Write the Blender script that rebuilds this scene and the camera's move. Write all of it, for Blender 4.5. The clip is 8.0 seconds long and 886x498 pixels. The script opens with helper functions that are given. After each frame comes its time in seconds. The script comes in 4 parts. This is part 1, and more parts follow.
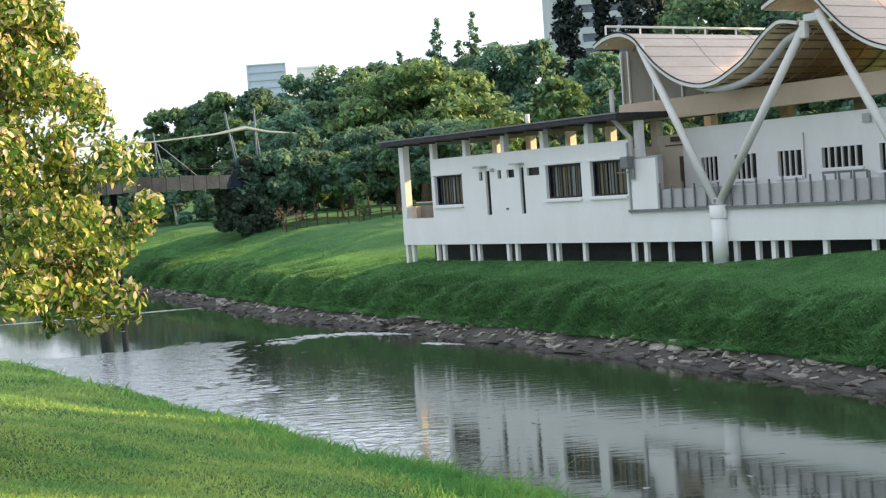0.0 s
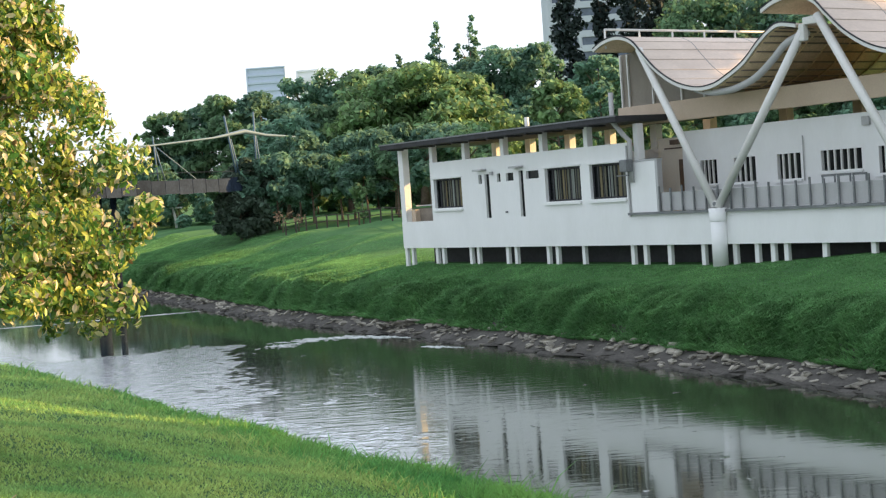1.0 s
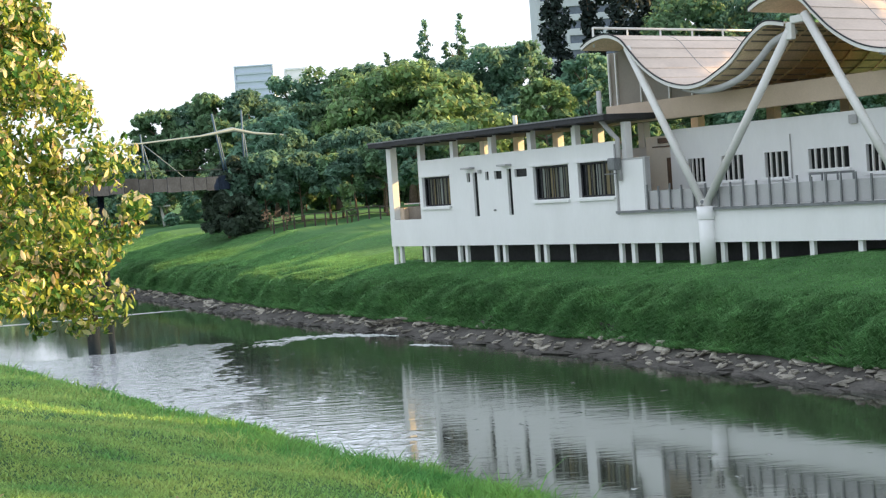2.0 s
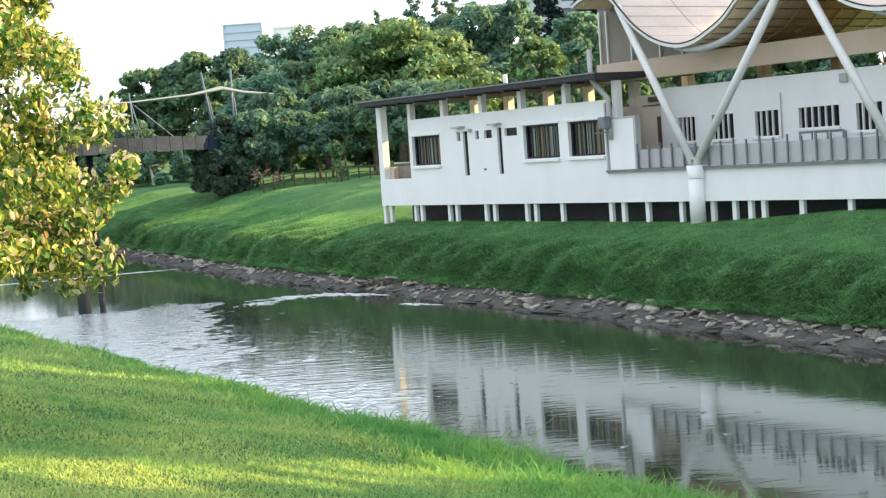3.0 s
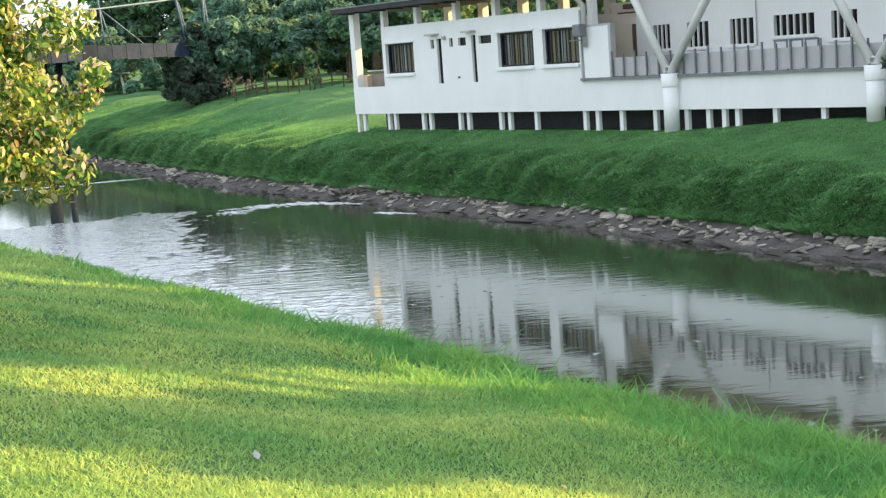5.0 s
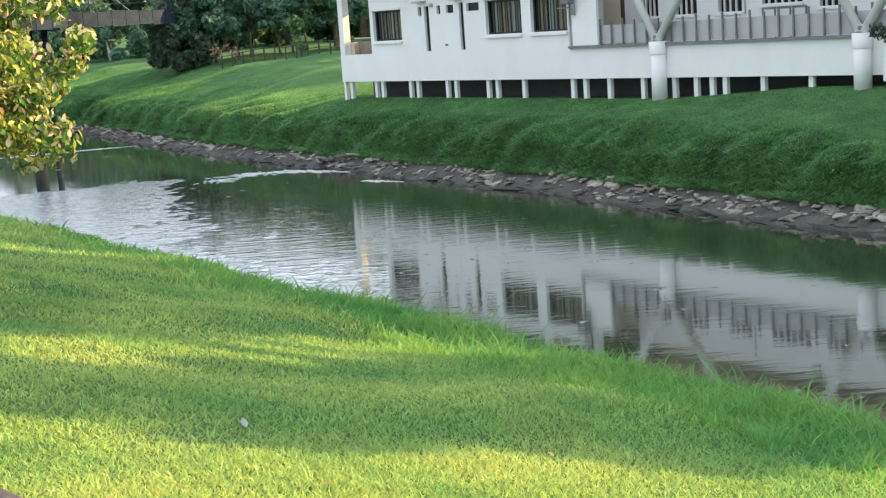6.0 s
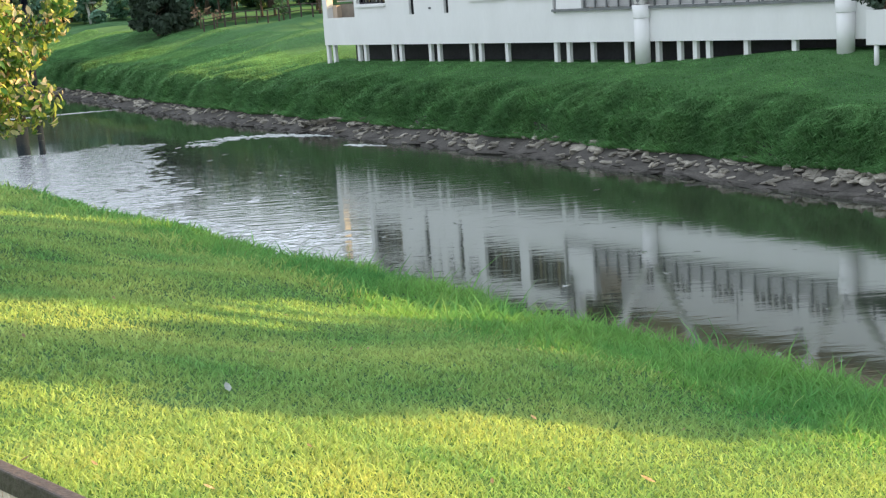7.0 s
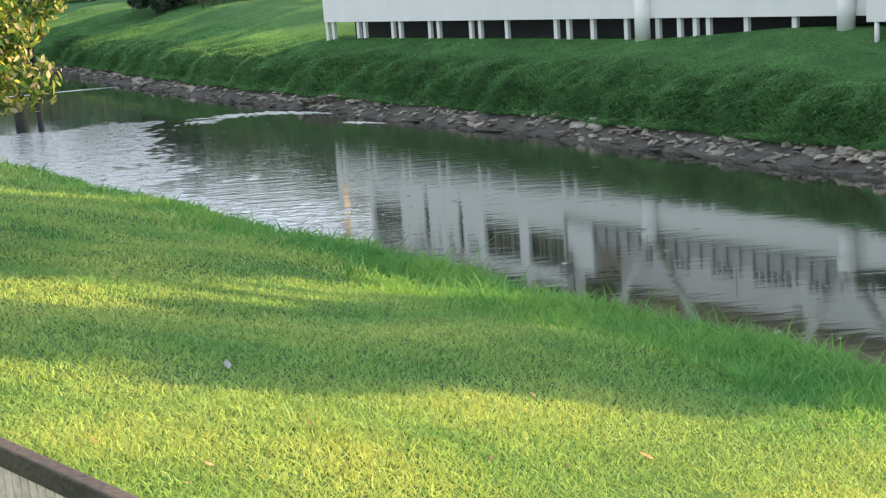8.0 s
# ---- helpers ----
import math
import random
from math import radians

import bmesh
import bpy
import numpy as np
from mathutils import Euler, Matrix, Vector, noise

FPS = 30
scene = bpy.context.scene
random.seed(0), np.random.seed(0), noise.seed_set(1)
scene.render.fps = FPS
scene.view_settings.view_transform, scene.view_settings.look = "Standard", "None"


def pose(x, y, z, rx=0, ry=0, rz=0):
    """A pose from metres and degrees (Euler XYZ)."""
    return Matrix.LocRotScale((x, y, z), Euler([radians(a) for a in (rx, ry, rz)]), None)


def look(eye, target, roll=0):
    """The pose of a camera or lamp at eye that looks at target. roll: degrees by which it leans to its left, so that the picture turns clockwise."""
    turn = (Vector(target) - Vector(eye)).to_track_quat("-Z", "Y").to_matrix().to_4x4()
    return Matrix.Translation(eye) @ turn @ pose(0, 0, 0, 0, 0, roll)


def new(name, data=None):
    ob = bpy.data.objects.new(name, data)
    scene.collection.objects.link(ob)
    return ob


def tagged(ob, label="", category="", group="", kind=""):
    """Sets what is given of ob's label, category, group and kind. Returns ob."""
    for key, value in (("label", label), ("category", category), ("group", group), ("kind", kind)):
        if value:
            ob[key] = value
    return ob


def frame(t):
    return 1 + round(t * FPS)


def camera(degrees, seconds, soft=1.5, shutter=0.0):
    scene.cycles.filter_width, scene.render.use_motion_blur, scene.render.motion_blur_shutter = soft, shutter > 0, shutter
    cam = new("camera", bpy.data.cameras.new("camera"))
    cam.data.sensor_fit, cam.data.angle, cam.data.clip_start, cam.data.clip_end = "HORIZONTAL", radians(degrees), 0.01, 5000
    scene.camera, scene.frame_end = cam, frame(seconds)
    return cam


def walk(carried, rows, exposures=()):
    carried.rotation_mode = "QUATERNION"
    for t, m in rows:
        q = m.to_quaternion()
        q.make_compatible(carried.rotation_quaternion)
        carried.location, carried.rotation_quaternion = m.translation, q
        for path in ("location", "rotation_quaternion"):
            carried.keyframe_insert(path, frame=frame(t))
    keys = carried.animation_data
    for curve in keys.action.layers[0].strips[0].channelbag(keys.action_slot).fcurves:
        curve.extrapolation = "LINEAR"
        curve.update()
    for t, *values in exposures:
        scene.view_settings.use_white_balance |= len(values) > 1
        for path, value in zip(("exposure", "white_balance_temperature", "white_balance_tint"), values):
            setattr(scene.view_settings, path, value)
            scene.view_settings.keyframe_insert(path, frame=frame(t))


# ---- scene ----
# Camera: a hand-held shot from the near bank that only pans and tilts; z = 0 is the water level.
cam = camera(36.0, 8.0, soft=1.25)
EYE = 4.3
ROWS = [
    (0.0, 0.0, -2.49, -4.0), (0.5, -0.025, -2.42, -4.032), (1.0, -0.031, -2.357, -4.054), (1.5, -0.285, -2.3, -4.049),
    (3.0, -0.814, -4.206, -4.074), (3.5, -1.048, -5.78, -4.075), (4.0, -1.321, -6.775, -4.085), (4.5, -1.516, -7.48, -4.069),
    (6.0, -2.08, -9.476, -3.974), (6.5, -2.511, -10.314, -3.92), (7.0, -2.7, -11.027, -3.9), (7.5, -2.68, -11.644, -3.898),
    (8.0, -2.662, -11.971, -3.931),
]
walk(cam, [(t, pose(0, 0, EYE, 90 + pitch, 0, yaw) @ pose(0, 0, 0, 0, 0, roll)) for t, yaw, pitch, roll in ROWS],
     exposures=[(0.0, 1.08), (1.5, 1.12), (3.0, 1.51), (3.5, 1.56), (4.5, 1.52), (6.5, 1.31), (8.0, 1.17)])

# ---- light ----
SUN_DIR = Vector((0.98, 0.22, 0.38)).normalized()
world = bpy.data.worlds.new("sky")
scene.world = world
world.use_nodes = True
wn, wl = world.node_tree.nodes, world.node_tree.links
sky = wn.new("ShaderNodeTexSky")
sky.sky_type = "NISHITA"
sky.sun_disc = False
sky.sun_elevation = math.asin(SUN_DIR.z)
sky.sun_rotation = math.atan2(SUN_DIR.x, SUN_DIR.y)
sky.dust_density = 3.0
haze = wn.new("ShaderNodeMix")
haze.data_type = "RGBA"
haze.inputs["Factor"].default_value = 0.7
haze.inputs["B"].default_value = (8.3, 9.0, 10.0, 1)
wl.new(sky.outputs[0], haze.inputs["A"])
wl.new(haze.outputs["Result"], wn["Background"].inputs[0])
wn["Background"].inputs[1].default_value = 0.079
sun = new("sun", bpy.data.lights.new("sun", "SUN"))
sun.data.energy, sun.data.angle, sun.data.color = 5.0, radians(0.55), (1.0, 0.63, 0.26)
sun.matrix_basis = look(SUN_DIR * 100, (0, 0, 0))


# ---- materials ----
def material(name, color, color2=None, rough=0.7, scale=4.0, bump=0.1, bump_scale=30.0, metal=0.0, spec=0.5, stretch=(1, 1, 1),
             translucent=0.0, vary=0.0, island=0.0, detail=6.0, fine=0.25):
    """A node material: two colours mixed by a coarse noise, a fine noise over it, relief, and variation by object or piece."""
    m = bpy.data.materials.new(name)
    m.use_nodes = True
    n, l = m.node_tree.nodes, m.node_tree.links
    b = n["Principled BSDF"]
    b.inputs["Roughness"].default_value = rough
    b.inputs["Metallic"].default_value = metal
    b.inputs["Specular IOR Level"].default_value = spec
    geo = n.new("ShaderNodeNewGeometry")
    mp = n.new("ShaderNodeMapping")
    mp.inputs["Scale"].default_value = stretch
    l.new(geo.outputs["Position"], mp.inputs["Vector"])
    nz = n.new("ShaderNodeTexNoise")
    nz.inputs["Scale"].default_value, nz.inputs["Detail"].default_value = scale, detail
    l.new(mp.outputs[0], nz.inputs["Vector"])
    ramp = n.new("ShaderNodeValToRGB")
    c2 = color2 or tuple(c * 0.75 for c in color)
    ramp.color_ramp.elements[0].position, ramp.color_ramp.elements[1].position = 0.3, 0.7
    ramp.color_ramp.elements[0].color, ramp.color_ramp.elements[1].color = (*c2, 1), (*color, 1)
    l.new(nz.outputs["Fac"], ramp.inputs[0])
    nf = n.new("ShaderNodeTexNoise")
    nf.inputs["Scale"].default_value, nf.inputs["Detail"].default_value = bump_scale, 4.0
    l.new(mp.outputs[0], nf.inputs["Vector"])
    hsv = n.new("ShaderNodeHueSaturation")
    l.new(ramp.outputs[0], hsv.inputs["Color"])
    val = n.new("ShaderNodeMapRange")
    val.inputs[1].default_value, val.inputs[2].default_value = 0.25, 0.75
    val.inputs[3].default_value, val.inputs[4].default_value = 1 - fine, 1 + fine
    l.new(nf.outputs["Fac"], val.inputs[0])
    last = val.outputs[0]
    for amount, out in ((vary, None), (island, geo.outputs["Random Per Island"])):
        if amount:
            if out is None:
                out = n.new("ShaderNodeObjectInfo").outputs["Random"]
            mr = n.new("ShaderNodeMapRange")
            mr.inputs[3].default_value, mr.inputs[4].default_value = 1 - amount, 1 + amount
            l.new(out, mr.inputs[0])
            mul = n.new("ShaderNodeMath")
            mul.operation = "MULTIPLY"
            l.new(last, mul.inputs[0]), l.new(mr.outputs[0], mul.inputs[1])
            last = mul.outputs[0]
    l.new(last, hsv.inputs["Value"])
    if island:
        hr = n.new("ShaderNodeMapRange")
        hr.inputs[3].default_value, hr.inputs[4].default_value = 0.5 - 0.025 * island, 0.5 + 0.025 * island
        l.new(geo.outputs["Random Per Island"], hr.inputs[0])
        l.new(hr.outputs[0], hsv.inputs["Hue"])
    l.new(hsv.outputs[0], b.inputs["Base Color"])
    if bump:
        bp = n.new("ShaderNodeBump")
        bp.inputs["Strength"].default_value, bp.inputs["Distance"].default_value = bump, 0.02
        l.new(nf.outputs["Fac"], bp.inputs["Height"])
        l.new(bp.outputs[0], b.inputs["Normal"])
    if translucent:
        tr = n.new("ShaderNodeBsdfTranslucent")
        l.new(hsv.outputs[0], tr.inputs[0])
        mx = n.new("ShaderNodeMixShader")
        mx.inputs[0].default_value = translucent
        l.new(b.outputs[0], mx.inputs[1]), l.new(tr.outputs[0], mx.inputs[2])
        l.new(mx.outputs[0], n["Material Output"].inputs[0])
    return m


def water_material():
    m = bpy.data.materials.new("river_water")
    m.use_nodes = True
    n, l = m.node_tree.nodes, m.node_tree.links
    b = n["Principled BSDF"]
    b.inputs["Base Color"].default_value = (0.042, 0.050, 0.033, 1)
    b.inputs["Roughness"].default_value = 0.04
    b.inputs["IOR"].default_value = 2.5
    geo = n.new("ShaderNodeNewGeometry")
    # a riffle across the river: calm water above it, broken water below it along the near bank, calmer under the far bank

    def dot(x, y):
        d = n.new("ShaderNodeVectorMath")
        d.operation = "DOT_PRODUCT"
        d.inputs[1].default_value = (x, y, 0)
        l.new(geo.outputs["Position"], d.inputs[0])
        return d.outputs["Value"]

    def fit(v, a0, a1, b0, b1):
        f = n.new("ShaderNodeMapRange")
        f.interpolation_type = "SMOOTHSTEP"
        for k, w in enumerate((a0, a1, b0, b1)):
            f.inputs[k + 1].default_value = w
        l.new(v, f.inputs[0])
        return f.outputs[0]

    def both(op, v, w):
        f = n.new("ShaderNodeMath")
        f.operation = op
        l.new(v, f.inputs[0]), l.new(w, f.inputs[1])
        return f.outputs[0]

    big = n.new("ShaderNodeTexNoise")
    big.inputs["Scale"].default_value, big.inputs["Detail"].default_value = 0.35, 3.0
    l.new(geo.outputs["Position"], big.inputs["Vector"])
    wobble = fit(big.outputs["Fac"], 0.3, 0.7, -1.6, 1.6)
    across = both("ADD", dot(0.8417 + 0.3 * 0.54, 0.54 - 0.3 * 0.8417), wobble)
    along = both("ADD", dot(-0.54, 0.8417), wobble)
    riffle = both("MULTIPLY", fit(across, 3.0, 6.7, 1.0, 0.0), fit(along, 39.5, 42.0, 1.0, 0.0))
    edge = both("MULTIPLY", fit(dot(0.8417, 0.54), 11.2, 12.9, 0.16, 0.0), fit(along, 15.0, 24.0, 0.0, 1.0))
    fleck = n.new("ShaderNodeTexNoise")
    fleck.inputs["Scale"].default_value, fleck.inputs["Detail"].default_value = 2.6, 3.0
    l.new(geo.outputs["Position"], fleck.inputs["Vector"])
    stir = both("MAXIMUM", fit(riffle, 0.0, 1.0, 0.0, 0.35), fit(edge, 0.0, 0.16, 0.0, 0.25))
    riffle = fit(both("ADD", fleck.outputs["Fac"], stir), 0.69, 0.76, 0.0, 1.0)
    swell = fit(along, 14.0, 25.0, 0.045, 0.17)
    calm = both("MULTIPLY", swell, fit(along, 37.0, 43.0, 1.0, 0.3))
    mp = n.new("ShaderNodeMapping")
    mp.inputs["Rotation"].default_value = (0, 0, radians(5))
    mp.inputs["Scale"].default_value = (0.26, 1.0, 1.0)
    l.new(geo.outputs["Position"], mp.inputs["Vector"])
    rip = n.new("ShaderNodeTexNoise")
    rip.inputs["Scale"].default_value, rip.inputs["Detail"].default_value, rip.inputs["Roughness"].default_value = 4.6, 3.5, 0.58
    l.new(mp.outputs[0], rip.inputs["Vector"])
    chop = n.new("ShaderNodeTexNoise")
    chop.inputs["Scale"].default_value, chop.inputs["Detail"].default_value, chop.inputs["Roughness"].default_value = 4.2, 2.0, 0.55
    l.new(geo.outputs["Position"], chop.inputs["Vector"])
    facets = fit(chop.outputs["Fac"], 0.38, 0.62, 0.0, 0.12)
    fine = both("MULTIPLY", rip.outputs["Fac"], both("ADD", both("ADD", calm, edge), fit(riffle, 0.0, 1.0, 0.0, 0.22)))
    mul = n.new("ShaderNodeMath")
    mul.operation = "ADD"
    l.new(fine, mul.inputs[0]), l.new(both("MULTIPLY", facets, riffle), mul.inputs[1])
    bp = n.new("ShaderNodeBump")
    bp.inputs["Strength"].default_value, bp.inputs["Distance"].default_value = 1.0, 0.035
    l.new(mul.outputs[0], bp.inputs["Height"])
    l.new(bp.outputs[0], b.inputs["Normal"])
    film = n.new("ShaderNodeBsdfGlossy")
    film.inputs["Color"].default_value = (0.93, 0.95, 0.97, 1)
    l.new(fit(riffle, 0.0, 1.0, 0.05, 0.17), film.inputs["Roughness"])
    l.new(bp.outputs[0], film.inputs["Normal"])
    mx = n.new("ShaderNodeMixShader")
    l.new(fit(riffle, 0.0, 1.0, 0.26, 0.66), mx.inputs[0])
    l.new(b.outputs[0], mx.inputs[1]), l.new(film.outputs[0], mx.inputs[2])
    l.new(mx.outputs[0], n["Material Output"].inputs[0])
    return m


MAT = {
    "grass": material("lawn_soil_and_grass", (0.082, 0.182, 0.064), (0.047, 0.120, 0.044), 0.9, 0.45, 0.5, 9.0, spec=0.1, fine=0.16),
    "lawn_soil": material("near_lawn_soil_and_grass", (0.080, 0.165, 0.055), (0.045, 0.110, 0.040), 0.9, 0.45, 0.5, 9.0, spec=0.1, fine=0.16),
    "blade": material("grass_blade", (0.51, 0.61, 0.19), (0.19, 0.40, 0.125), 0.6, 0.6, 0.0, 9.0, spec=0.2, translucent=0.45, island=0.3, fine=0.12),
    "edge_blade": material("lush_edge_grass_blade", (0.28, 0.50, 0.13), (0.12, 0.34, 0.10), 0.6, 0.8, 0.0, 9.0, spec=0.2, translucent=0.45, island=0.25, fine=0.12),
    "far_blade": material("bank_grass_blade", (0.195, 0.400, 0.155), (0.112, 0.260, 0.100), 0.7, 0.8, 0.0, 2.0, spec=0.1, translucent=0.42, island=0.3),
    "mud": material("grey_mud", (0.120, 0.113, 0.104), (0.056, 0.053, 0.049), 0.85, 1.6, 0.8, 14.0, spec=0.15),
    "stone": material("pale_bank_stone", (0.36, 0.335, 0.285), (0.19, 0.178, 0.15), 0.85, 5.0, 0.5, 30.0, vary=0.35),
    "water": water_material(),
    "white": material("white_wall_paint", (0.81, 0.815, 0.81), (0.755, 0.76, 0.75), 0.75, 0.9, 0.05, 9.0, fine=0.015, stretch=(1.4, 1.4, 0.5)),
    "white_metal": material("white_painted_steel", (0.70, 0.70, 0.68), (0.62, 0.61, 0.58), 0.45, 1.2, 0.03, 20.0, fine=0.04),
    "grey_metal": material("grey_steel", (0.20, 0.21, 0.22), (0.14, 0.15, 0.15), 0.5, 3.0, 0.05, 30.0, metal=0.3),
    "panel": material("grey_rail_panel", (0.44, 0.44, 0.44), (0.38, 0.38, 0.38), 0.6, 1.5, 0.05, 40.0, fine=0.08),
    # roof felt and thin dark fittings; also the sheet painted as shade below the floor
    "dark": material("roof_felt_and_underfloor_shade", (0.035, 0.036, 0.042), (0.022, 0.022, 0.026), 0.7, 2.0, 0.3, 12.0),
    "soffit": material("brown_soffit_board", (0.70, 0.53, 0.35), (0.56, 0.42, 0.27), 0.7, 2.5, 0.1, 25.0, vary=0.15),
    "canopy": material("pale_canopy_sheet", (0.72, 0.60, 0.52), (0.62, 0.51, 0.44), 0.6, 0.8, 0.08, 8.0, fine=0.06, stretch=(1, 1, 4)),
    "canopy_joint": material("dirty_canopy_joint", (0.46, 0.38, 0.32), (0.36, 0.30, 0.25), 0.7, 0.8, 0.0, 8.0),
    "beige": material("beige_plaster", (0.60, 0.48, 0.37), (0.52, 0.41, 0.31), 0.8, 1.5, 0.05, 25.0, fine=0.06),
    "cream": material("cream_wall_paint", (0.84, 0.77, 0.66), (0.78, 0.71, 0.60), 0.8, 1.5, 0.05, 25.0, fine=0.05),
    "infill": material("taupe_infill_sheet", (0.42, 0.39, 0.34), (0.36, 0.33, 0.29), 0.7, 1.0, 0.03, 15.0, fine=0.05),
    "bay": material("grey_brown_mesh_panel", (0.24, 0.20, 0.165), (0.19, 0.16, 0.13), 0.7, 4.0, 0.1, 60.0),
    "cap": material("worn_dark_brown_cap", (0.095, 0.072, 0.06), (0.055, 0.042, 0.036), 0.5, 6.0, 0.3, 50.0),
    "brown": material("brown_wood", (0.16, 0.10, 0.065), (0.10, 0.065, 0.045), 0.6, 3.0, 0.3, 40.0),
    "fence_wood": material("weathered_fence_wood", (0.075, 0.058, 0.048), (0.05, 0.04, 0.034), 0.8, 3.0, 0.2, 30.0),
    "dry_leaf": material("orange_dry_leaf", (0.46, 0.30, 0.20), (0.34, 0.22, 0.14), 0.8, 6.0, 0.0, 30.0, translucent=0.3, island=0.3),
    "glass_dark": material("dark_window_glass", (0.012, 0.014, 0.016), (0.008, 0.009, 0.01), 0.2, 3.0, 0.0, 10.0, spec=0.25),
    "curtain": material("drab_curtain", (0.20, 0.19, 0.13), (0.08, 0.09, 0.08), 0.9, 3.0, 0.0, 10.0, stretch=(6, 6, 0.2)),
    "curtain_pale": material("pale_grey_curtain", (0.27, 0.29, 0.26), (0.18, 0.20, 0.18), 0.9, 3.0, 0.0, 10.0, stretch=(6, 6, 0.2)),
    "curtain_yellow": material("ochre_curtain", (0.22, 0.18, 0.09), (0.14, 0.12, 0.07), 0.9, 3.0, 0.0, 10.0, stretch=(6, 6, 0.2)),
    "leaf_near": material("yellow_green_leaf", (0.50, 0.52, 0.12), (0.30, 0.42, 0.09), 0.4, 3.0, 0.0, 10.0, spec=0.5, translucent=0.40, island=0.45),
    "leaf_near_green": material("mature_green_leaf", (0.13, 0.28, 0.06), (0.06, 0.15, 0.04), 0.35, 3.0, 0.0, 10.0, spec=0.6, translucent=0.38, island=0.5),
    "leaf_near_pale": material("pale_young_leaf", (0.82, 0.76, 0.50), (0.80, 0.64, 0.46), 0.4, 3.0, 0.0, 10.0, spec=0.5, translucent=0.42, island=0.3),
    "leaf_near_brown": material("brown_old_leaf", (0.24, 0.17, 0.085), (0.15, 0.10, 0.055), 0.6, 3.0, 0.0, 10.0, spec=0.3, translucent=0.3, island=0.5),
    # blue is raised in these two greens to paint in the haze of distance
    "leaf_a": material("haze_tinted_mid_leaf", (0.205, 0.335, 0.18), (0.12, 0.22, 0.12), 0.6, 0.35, 0.0, 3.0, spec=0.2, translucent=0.48, vary=0.2, island=0.4),
    "leaf_b": material("haze_tinted_dark_leaf", (0.185, 0.325, 0.225), (0.118, 0.225, 0.16), 0.65, 0.35, 0.0, 3.0, spec=0.2, translucent=0.48, vary=0.2, island=0.4),
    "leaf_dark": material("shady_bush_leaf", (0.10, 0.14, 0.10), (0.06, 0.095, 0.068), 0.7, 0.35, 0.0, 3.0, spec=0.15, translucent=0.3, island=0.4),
    "leaf_c": material("light_green_leaf", (0.225, 0.34, 0.14), (0.11, 0.205, 0.10), 0.6, 0.4, 0.0, 3.0, spec=0.2, translucent=0.3, vary=0.15, island=0.4),
    "leaf_d": material("blue_green_conifer", (0.04, 0.058, 0.052), (0.024, 0.037, 0.034), 0.7, 0.4, 0.0, 3.0, spec=0.15, translucent=0.1, island=0.4),
    "bark": material("grey_brown_bark", (0.20, 0.15, 0.11), (0.11, 0.08, 0.06), 0.9, 5.0, 0.7, 25.0),
    # tree shade on the bridge is put into both base colours: darker and bluer
    "bridge": material("shade_toned_weathered_board", (0.034, 0.048, 0.078), (0.022, 0.031, 0.050), 0.95, 1.0, 0.3, 8.0, vary=0.3, spec=0.05),
    "bridge_steel": material("shade_toned_blue_grey_steel", (0.11, 0.18, 0.25), (0.08, 0.14, 0.20), 0.6, 1.0, 0.0, 10.0, fine=0.05),
    "tower": material("pale_tower_plaster", (0.52, 0.55, 0.60), (0.45, 0.48, 0.53), 0.8, 0.05, 0.0, 1.0, fine=0.05),
    "tower_glass": material("tower_window_glass", (0.10, 0.13, 0.18), (0.07, 0.09, 0.13), 0.2, 0.1, 0.0, 1.0),
    "office": material("hazy_blue_office_glass", (0.58, 0.65, 0.78), (0.52, 0.59, 0.72), 0.6, 0.02, 0.0, 1.0, fine=0.03),
    "pale_block": material("hazy_white_facade", (0.80, 0.82, 0.84), (0.76, 0.78, 0.80), 0.8, 0.05, 0.0, 1.0, fine=0.03),
    "foam": material("white_river_foam", (0.62, 0.64, 0.63), (0.45, 0.48, 0.47), 0.8, 3.0, 0.0, 20.0),
    "pale": material("pale_fence_slat", (0.72, 0.60, 0.49), (0.64, 0.52, 0.42), 0.7, 6.0, 0.1, 60.0, vary=0.1),
    "litter": material("pale_dry_leaf", (0.55, 0.42, 0.27), (0.42, 0.30, 0.18), 0.8, 20.0, 0.2, 80.0, vary=0.3),
}


# ---- mesh helpers ----
def mesh_of(name, bm, mat):
    me = bpy.data.meshes.new(name)
    bm.normal_update()
    bm.to_mesh(me)
    bm.free()
    me.materials.append(MAT[mat])
    return me


def data_mesh(name, verts, faces, mat, smooth=False):
    """A mesh from numpy arrays; faces all have the same number of corners."""
    me = bpy.data.meshes.new(name)
    verts, faces = np.asarray(verts, np.float32), np.asarray(faces, np.int32)
    k = faces.shape[1]
    me.vertices.add(len(verts)), me.loops.add(faces.size), me.polygons.add(len(faces))
    me.vertices.foreach_set("co", verts.ravel())
    me.loops.foreach_set("vertex_index", faces.ravel())
    me.polygons.foreach_set("loop_start", np.arange(0, faces.size, k, dtype=np.int32))
    if smooth:
        me.polygons.foreach_set("use_smooth", np.ones(len(faces), bool))
    me.update(calc_edges=True)
    me.materials.append(MAT[mat])
    return me


def part(name, bm, mat, parent, label="", at=None):
    """One mesh object under a thing or part; bm may be a bmesh or a ready mesh."""
    me = bm if isinstance(bm, bpy.types.Mesh) else mesh_of(name, bm, mat)
    ob = new(name, me)
    ob.parent = parent
    if at is not None:
        ob.matrix_basis = at
    return tagged(ob, label)


def thing(name, label, category, m=None, group="", kind="", mesh=None):
    ob = new(name, mesh)
    if m is not None:
        ob.matrix_basis = m
    return tagged(ob, label, category, group, kind)


